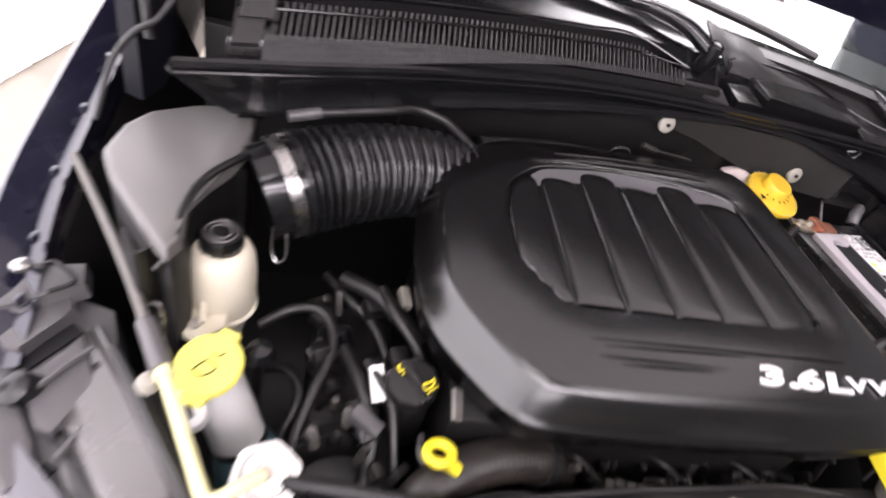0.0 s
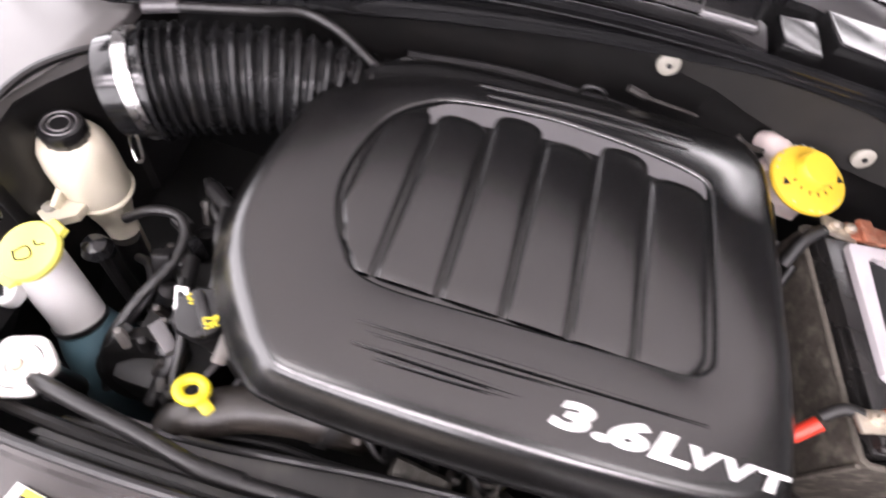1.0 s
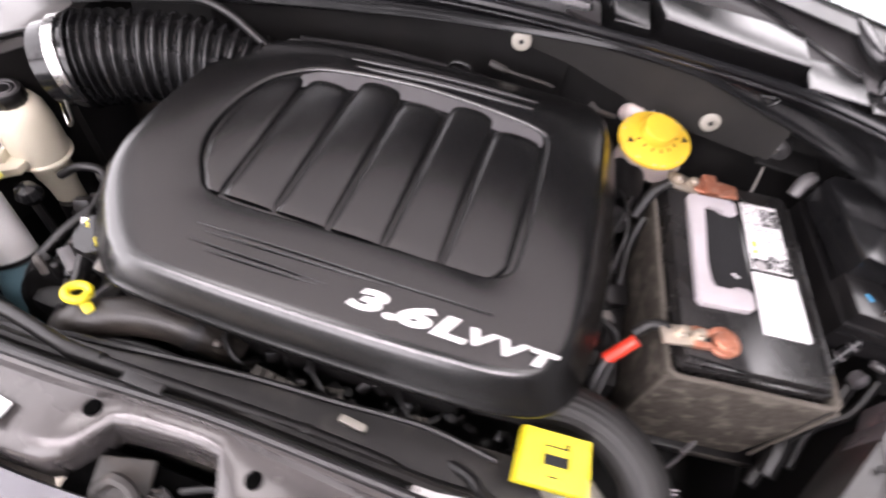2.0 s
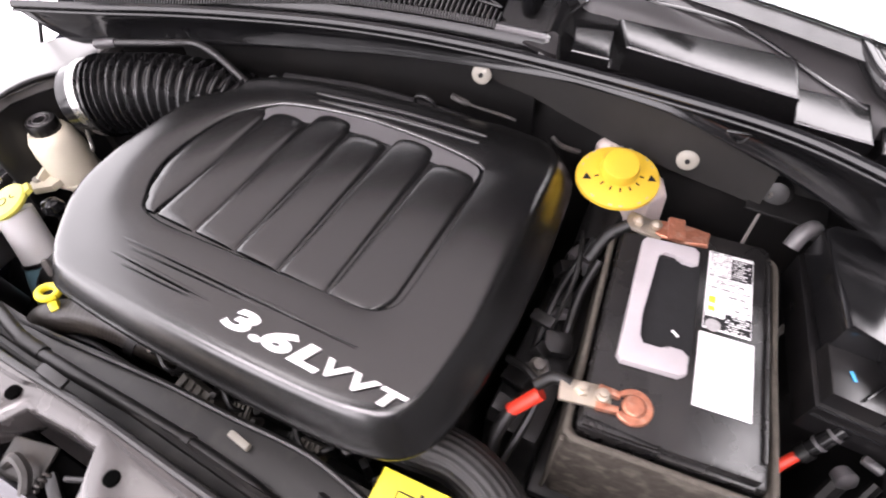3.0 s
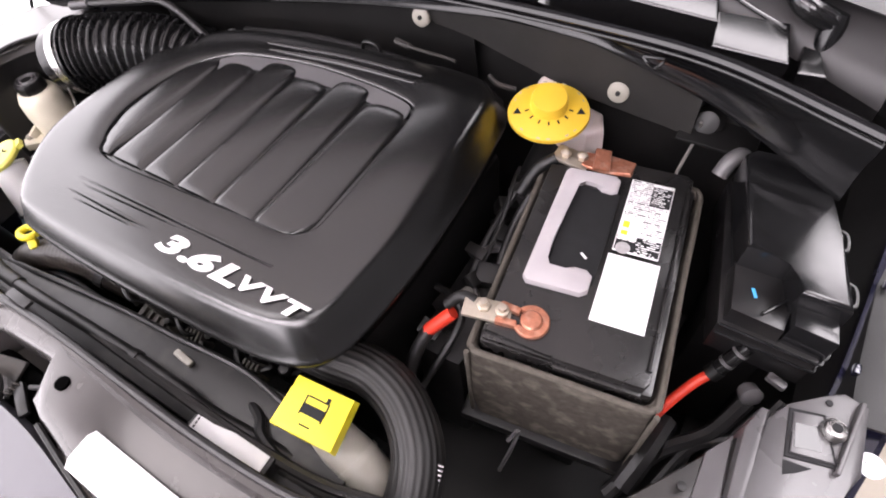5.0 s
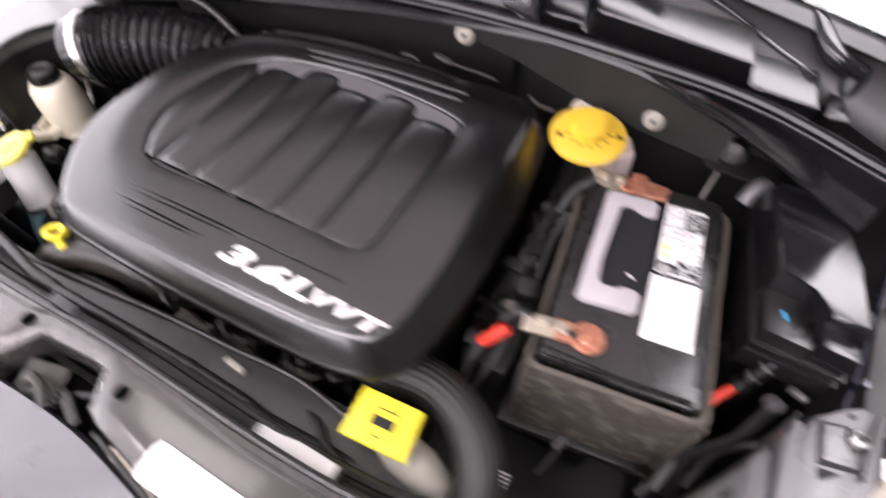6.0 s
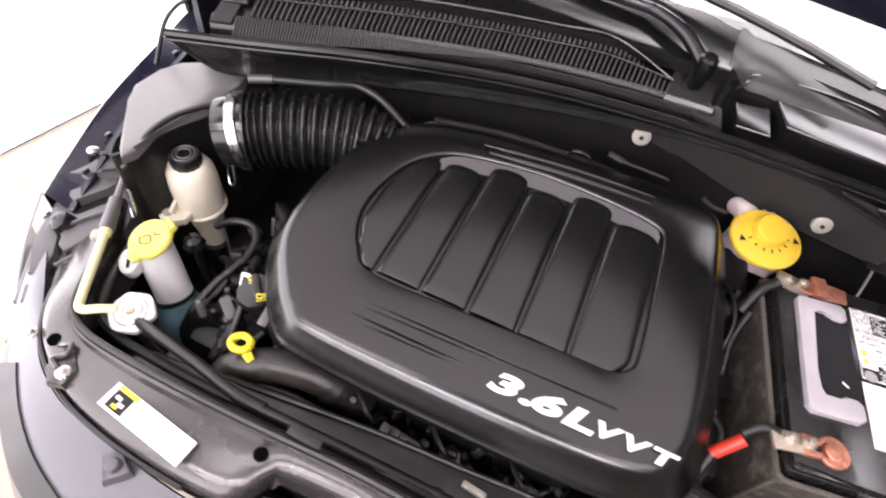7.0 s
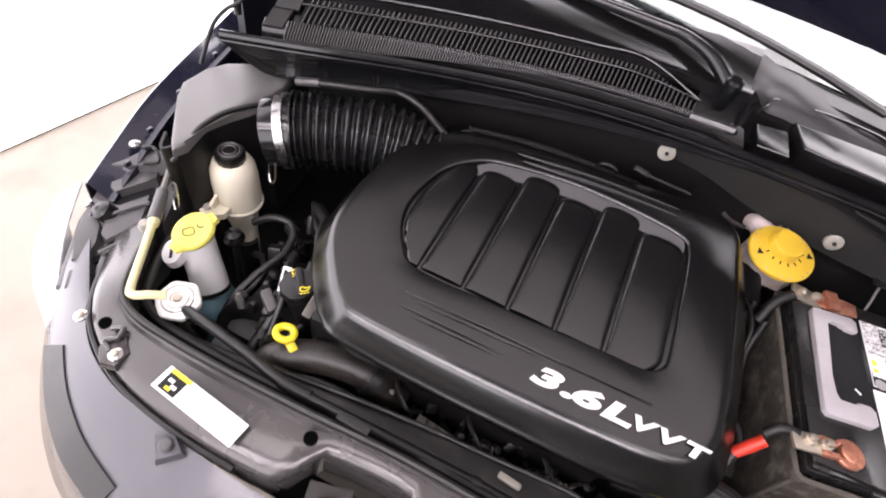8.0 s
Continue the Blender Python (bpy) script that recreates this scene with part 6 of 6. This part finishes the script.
part("hinge", prism([(-0.014, 0.030), (0.014, 0.030), (0.010, 0.044), (-0.010, 0.044)], -0.004, 0.004, 0.002, 2, m=WM @ pose(0, 0, 0, 0, 0, -25)), PALE_CAP, cap)
part("symbol", tube([tuple(WM @ Vector(p)) for p in ((-0.014, -0.006, 0.0075), (-0.004, -0.014, 0.0077), (0.010, -0.006, 0.0077), (0.0, 0.004, 0.0077), (-0.014, -0.006, 0.0075))], 0.0008, 5, 30), INK_SHADE, cap, "thin dark symbol")
part("symbol", tube([tuple(WM @ Vector(p)) for p in ((0.004, 0.012, 0.0075), (0.010, 0.008, 0.0077), (0.018, 0.012, 0.0075))], 0.0008, 5, 16), INK_SHADE, cap)
part("neck", tube([(-0.4555, -0.2245, 0.914), (-0.448, -0.230, 0.895), (-0.434, -0.240, 0.86), (-0.424, -0.248, 0.835)], lambda s: 0.0262 + 0.001 * s, 22, 20), MILK, wash, "milky white neck")
lobe = pose(-0.468, -0.259, 0.916, 14, -10, 28)
part("spout", prism([(0.016 * math.cos(a), 0.021 * math.sin(a)) for a in np.linspace(0, 2 * math.pi, 20, endpoint=False)], -0.016, 0.0, 0.003, 2, 0.001, m=lobe), MILK, wash, "milky white spout lobe")
part("slot", prism([(-0.0022, -0.011), (0.0022, -0.011), (0.0022, 0.010), (-0.0022, 0.010)], -0.002, 0.0012, 0.0004, 1, m=lobe), INK_SHADE, wash, "dark slot")
part("o_ring", tube([(-0.4265, -0.2465, 0.841), (-0.4245, -0.248, 0.836)], 0.0292, 22, 3), RUBBER, wash)
part("tank", tube([(-0.424, -0.248, 0.835), (-0.412, -0.256, 0.80), (-0.40, -0.262, 0.74), (-0.40, -0.265, 0.62)], lambda s: 0.0285 + 0.03 * s, 22, 20), BLUE_TANK, wash, "bluish lower tank")

# ---- radiator cap ----
rad = thing("coolant_pressure_cap", "white metal radiator cap on a black filler neck", "pressure cap", (-0.39, -0.325, 0.88))
RM = pose(-0.3905, -0.325, 0.927, 5, 0, 20) @ Matrix.Diagonal((0.84, 0.84, 1, 1))
part("neck", lathe([(0.018, -0.10), (0.018, 0.0), (0.024, 0.004)], RM, 22), BLACK, rad)
part("cap", lathe([(0.026, 0.002), (0.033, 0.004), (0.033, 0.012), (0.028, 0.015), (0.018, 0.015), (0.016, 0.018), (0.011, 0.0185), (0.009, 0.016), (0.001, 0.0165)], RM, 40, wave=lambda a, z: 1 + (0.06 * max(-0.3, math.cos(6 * a)) if 0.003 < z < 0.0135 else 0)), WHITE_CAP, rad)
part("cap_ring", lathe([(0.0225, 0.0148), (0.0235, 0.0162), (0.0248, 0.0148)], RM, 36), STEEL, rad)
part("button", lathe([(0.007, 0.016), (0.006, 0.0195), (0.001, 0.020)], RM, 16), ZINC, rad)
part("filler_arm", tube([(-0.385, -0.328, 0.905), (-0.372, -0.332, 0.925), (-0.35, -0.337, 0.942)], 0.009, 10, 14), GLOSS, rad)

# ---- hood prop rod ----
rod = thing("hood_prop_rod", "steel hood prop rod with a bent pale yellow grip", "prop rod", (-0.50, -0.26, 0.93))
part("rod", tube([(-0.660, 0.02, 0.955), (-0.61, -0.055, 0.962), (-0.55, -0.148, 0.966), (-0.500, -0.232, 0.967)], 0.0048, 8, 30), ALU, rod)
part("sleeve", tube([(-0.515, -0.207, 0.967), (-0.500, -0.232, 0.967), (-0.487, -0.254, 0.967)], lambda s: 0.0085 + 0.001 * s, 10, 14), LAMP_GREY, rod, "grey foam sleeve")
part("grip", tube([(-0.487, -0.254, 0.967), (-0.468, -0.288, 0.967), (-0.445, -0.330, 0.967), (-0.434, -0.350, 0.966), (-0.428, -0.357, 0.966), (-0.420, -0.356, 0.966), (-0.408, -0.348, 0.966), (-0.392, -0.337, 0.962)], 0.0055, 10, 60), PALE_YELLOW, rod, "pale yellow bent grip")
part("collar", tube([(-0.488, -0.252, 0.967), (-0.483, -0.261, 0.967)], 0.0078, 10, 4), PALE_YELLOW, rod)
part("clip", lathe([(0.009, -0.006), (0.010, 0), (0.007, 0.006), (0.002, 0.008)], pose(-0.497, -0.262, 0.958), 14), WASHER, rod, "white rod clip")

# ---- left headlamp back ----
lamp = thing("headlamp", "dark grey headlamp housing with stepped ribs and a lens whitened as if reflecting", "headlamp", (-0.62, -0.2, 0.86), "headlamps")
part("housing", prism([(-0.690, -0.09), (-0.575, -0.125), (-0.520, -0.245), (-0.510, -0.36), (-0.585, -0.375), (-0.655, -0.27), (-0.700, -0.165)], 0.80, 0.876, 0.008, 2, 0.006), LAMP_GREY, lamp)
for outline, rise in (([(-0.708, -0.120), (-0.667, -0.092), (-0.626, -0.112), (-0.604, -0.148), (-0.612, -0.160), (-0.632, -0.205), (-0.650, -0.200), (-0.676, -0.166)], 0.002),
                      ([(-0.634, -0.228), (-0.607, -0.222), (-0.588, -0.178), (-0.566, -0.214), (-0.556, -0.232), (-0.573, -0.283), (-0.590, -0.277), (-0.606, -0.250)], 0.003),
                      ([(-0.561, -0.302), (-0.544, -0.244), (-0.525, -0.280), (-0.502, -0.345), (-0.508, -0.364), (-0.546, -0.330)], 0.004),
                      ([(-0.640, -0.262), (-0.622, -0.252), (-0.604, -0.262), (-0.583, -0.290), (-0.572, -0.318), (-0.588, -0.332), (-0.617, -0.300)], 0.0),
                      ([(-0.578, -0.346), (-0.564, -0.316), (-0.548, -0.340), (-0.541, -0.362), (-0.560, -0.370)], 0.0)):
    part("plate", prism(outline, 0.868, 0.892 + rise, 0.0025, 2, 0.002), LAMP_GREY, lamp, "flat grey moulded plate")
for pts in ([(-0.604, -0.250, 0.899), (-0.585, -0.215, 0.899), (-0.572, -0.196, 0.899)], [(-0.560, -0.306, 0.900), (-0.546, -0.268, 0.900), (-0.533, -0.246, 0.900)], [(-0.667, -0.159, 0.901), (-0.675, -0.128, 0.903), (-0.643, -0.126, 0.903), (-0.642, -0.161, 0.901), (-0.667, -0.159, 0.901)]):
    part("rib", tube(pts, 0.0030, 6, 24), LAMP_GREY, lamp)
# Flat black bars stand in for the shade between the moulded plates.
for (x0, y0), (x1, y1), w in (((-0.634, -0.216), (-0.600, -0.160), 0.016), ((-0.562, -0.294), (-0.548, -0.238), 0.013), ((-0.586, -0.338), (-0.568, -0.302), 0.012)):
    part("slot", box((0, 0, 0), (math.hypot(x1 - x0, y1 - y0), w, 0.004), 0.001, pose((x0 + x1) / 2, (y0 + y1) / 2, 0.8775, 0, 0, math.degrees(math.atan2(y1 - y0, x1 - x0)))), INK_SHADE, lamp, "flat black bar painting the shade of a slot")
part("bulb_cap", lathe([(0.016, -0.02), (0.0155, 0.008), (0.010, 0.013), (0.002, 0.014)], pose(-0.613, -0.243, 0.896, 20, -25, 0), 22), BLACK, lamp)
part("adjuster", lathe([(0.007, 0), (0.007, 0.006), (0.004, 0.009), (0.001, 0.0095)], pose(-0.631, -0.248, 0.905, 10, -30, 0), 14), STEEL, lamp)
part("wing", prism([(-0.690, -0.13), (-0.655, -0.105), (-0.610, -0.095), (-0.600, -0.125), (-0.64, -0.155), (-0.68, -0.18)], 0.885, 0.908, 0.004, 2, 0.003), LAMP_GREY, lamp)
part("wire", tube([(-0.668, -0.112, 0.915), (-0.645, -0.125, 0.925), (-0.63, -0.115, 0.922), (-0.61, -0.13, 0.915), (-0.628, -0.145, 0.912)], 0.003, 6, 30), RUBBER, lamp)
part("lens", loft([spline([(-0.708, -0.206, 0.878), (-0.668, -0.268, 0.874), (-0.625, -0.325, 0.870), (-0.556, -0.398, 0.864)], 24), spline([(-0.724, -0.216, 0.868), (-0.684, -0.290, 0.864), (-0.640, -0.345, 0.860), (-0.562, -0.408, 0.856)], 24),
                   spline([(-0.752, -0.228, 0.840), (-0.708, -0.308, 0.838), (-0.655, -0.362, 0.836), (-0.575, -0.412, 0.834)], 24), spline([(-0.785, -0.235, 0.70), (-0.736, -0.325, 0.70), (-0.676, -0.382, 0.70), (-0.600, -0.425, 0.70)], 24)], thick=0.004), LENS, lamp, "lens whitened to carry its reflection")
bolt = thing("fender_bolt", "bright bolt at the fender front", "bolt", (-0.678, -0.115, 0.93))
part("head", lathe([(0.009, 0), (0.009, 0.004), (0.005, 0.007), (0.001, 0.0075)], pose(-0.655, -0.128, 0.926), 12), STEEL, bolt)

# ---- hoses and dark parts between reservoirs and engine ----
for pts, r, lab in (([(-0.30, -0.12, 0.955), (-0.285, -0.16, 0.96), (-0.262, -0.185, 0.945), (-0.25, -0.20, 0.93)], 0.0055, "slim black vacuum hose beside the cover"),
                    ([(-0.34, -0.08, 0.92), (-0.30, -0.11, 0.93), (-0.27, -0.14, 0.925), (-0.245, -0.15, 0.91)], 0.010, "black rubber hose beside the cover"),
                    ([(-0.33, -0.16, 0.89), (-0.31, -0.21, 0.90), (-0.295, -0.26, 0.89), (-0.30, -0.31, 0.86)], 0.009, "black rubber hose beside the oil filler"),
                    ([(-0.36, -0.06, 0.90), (-0.33, -0.10, 0.905), (-0.30, -0.13, 0.90), (-0.27, -0.20, 0.89)], 0.006, "thin black cable beside the engine"),
                    ([(-0.31, -0.20, 0.93), (-0.296, -0.225, 0.935), (-0.283, -0.25, 0.93), (-0.275, -0.30, 0.90)], 0.0045, "thin black cable by the oil filler")):
    lone("rubber_hose", tube(pts, r, 10, 36), RUBBER, lab, "hose", "hoses by the engine")
rnd = random.Random(9)
bits = thing("accessory_drive", "grimy belt drive parts and brackets at the engine's end", "engine part", (-0.31, -0.19, 0.58))
part("housing", box((-0.315, -0.17, 0.71), (0.10, 0.26, 0.28), 0.02), DARK, bits)
part("pulley", lathe([(0.02, -0.01), (0.05, -0.008), (0.05, 0.010), (0.035, 0.012), (0.015, 0.006)], pose(-0.335, -0.27, 0.83, 60, 30, 0), 30), DARK, bits)
part("connector", box((-0.300, -0.115, 0.915), (0.03, 0.022, 0.018), 0.003, pose(0, 0, 0, 5, 8, 25)), BLACK, bits)
part("sensor", box((-0.268, -0.105, 0.925), (0.012, 0.03, 0.014), 0.003, pose(0, 0, 0, 0, 8, 10)), WASHER, bits)
part("coil", box((-0.272, -0.20, 0.915), (0.022, 0.05, 0.03), 0.005, pose(0, 0, 0, 8, 0, 12)), BLACK, bits)
part("clip", box((-0.305, -0.255, 0.905), (0.035, 0.015, 0.02), 0.003, pose(0, 0, 0, 0, 12, -35)), LAMP_GREY, bits)
for i in range(36):
    c = (-0.365 + 0.12 * rnd.random(), -0.305 + 0.235 * rnd.random(), 0.865 + 0.035 * rnd.random())
    tm = pose(0, 0, 0, rnd.uniform(-30, 30), rnd.uniform(-30, 30), rnd.uniform(-50, 50))
    if i % 3 == 2:
        r = rnd.uniform(0.005, 0.010)
        bm = lathe([(r, -0.03), (r, 0.003), (r * 1.25, 0.004), (r * 1.25, 0.008), (r * 0.6, 0.010), (0.001, 0.0105)], Matrix.Translation(c) @ tm, 14)
    else:
        bm = box(c, (rnd.uniform(0.008, 0.024), rnd.uniform(0.008, 0.03), rnd.uniform(0.012, 0.035)), 0.003, tm)
    part("fitting", bm, (DARK, BLACK, DARK, GLOSS, DULL)[i % 5], bits)
part("clip_ring", tube([(-0.235 - 0.012, -0.262, 0.90), (-0.25, -0.285, 0.905), (-0.238, -0.298, 0.905), (-0.222, -0.292, 0.905), (-0.218, -0.27, 0.90)], 0.0035, 8, 30), LAMP_GREY, bits)
for i in range(10):
    part("bolt", lathe([(0.006, -0.02), (0.006, 0.0), (0.004, 0.005), (0.001, 0.006)], pose(-0.36 + 0.11 * rnd.random(), -0.29 + 0.2 * rnd.random(), 0.888, rnd.uniform(-20, 20), rnd.uniform(-20, 20), 0), 8), (DULL, ALU, DARK)[i % 3], bits)
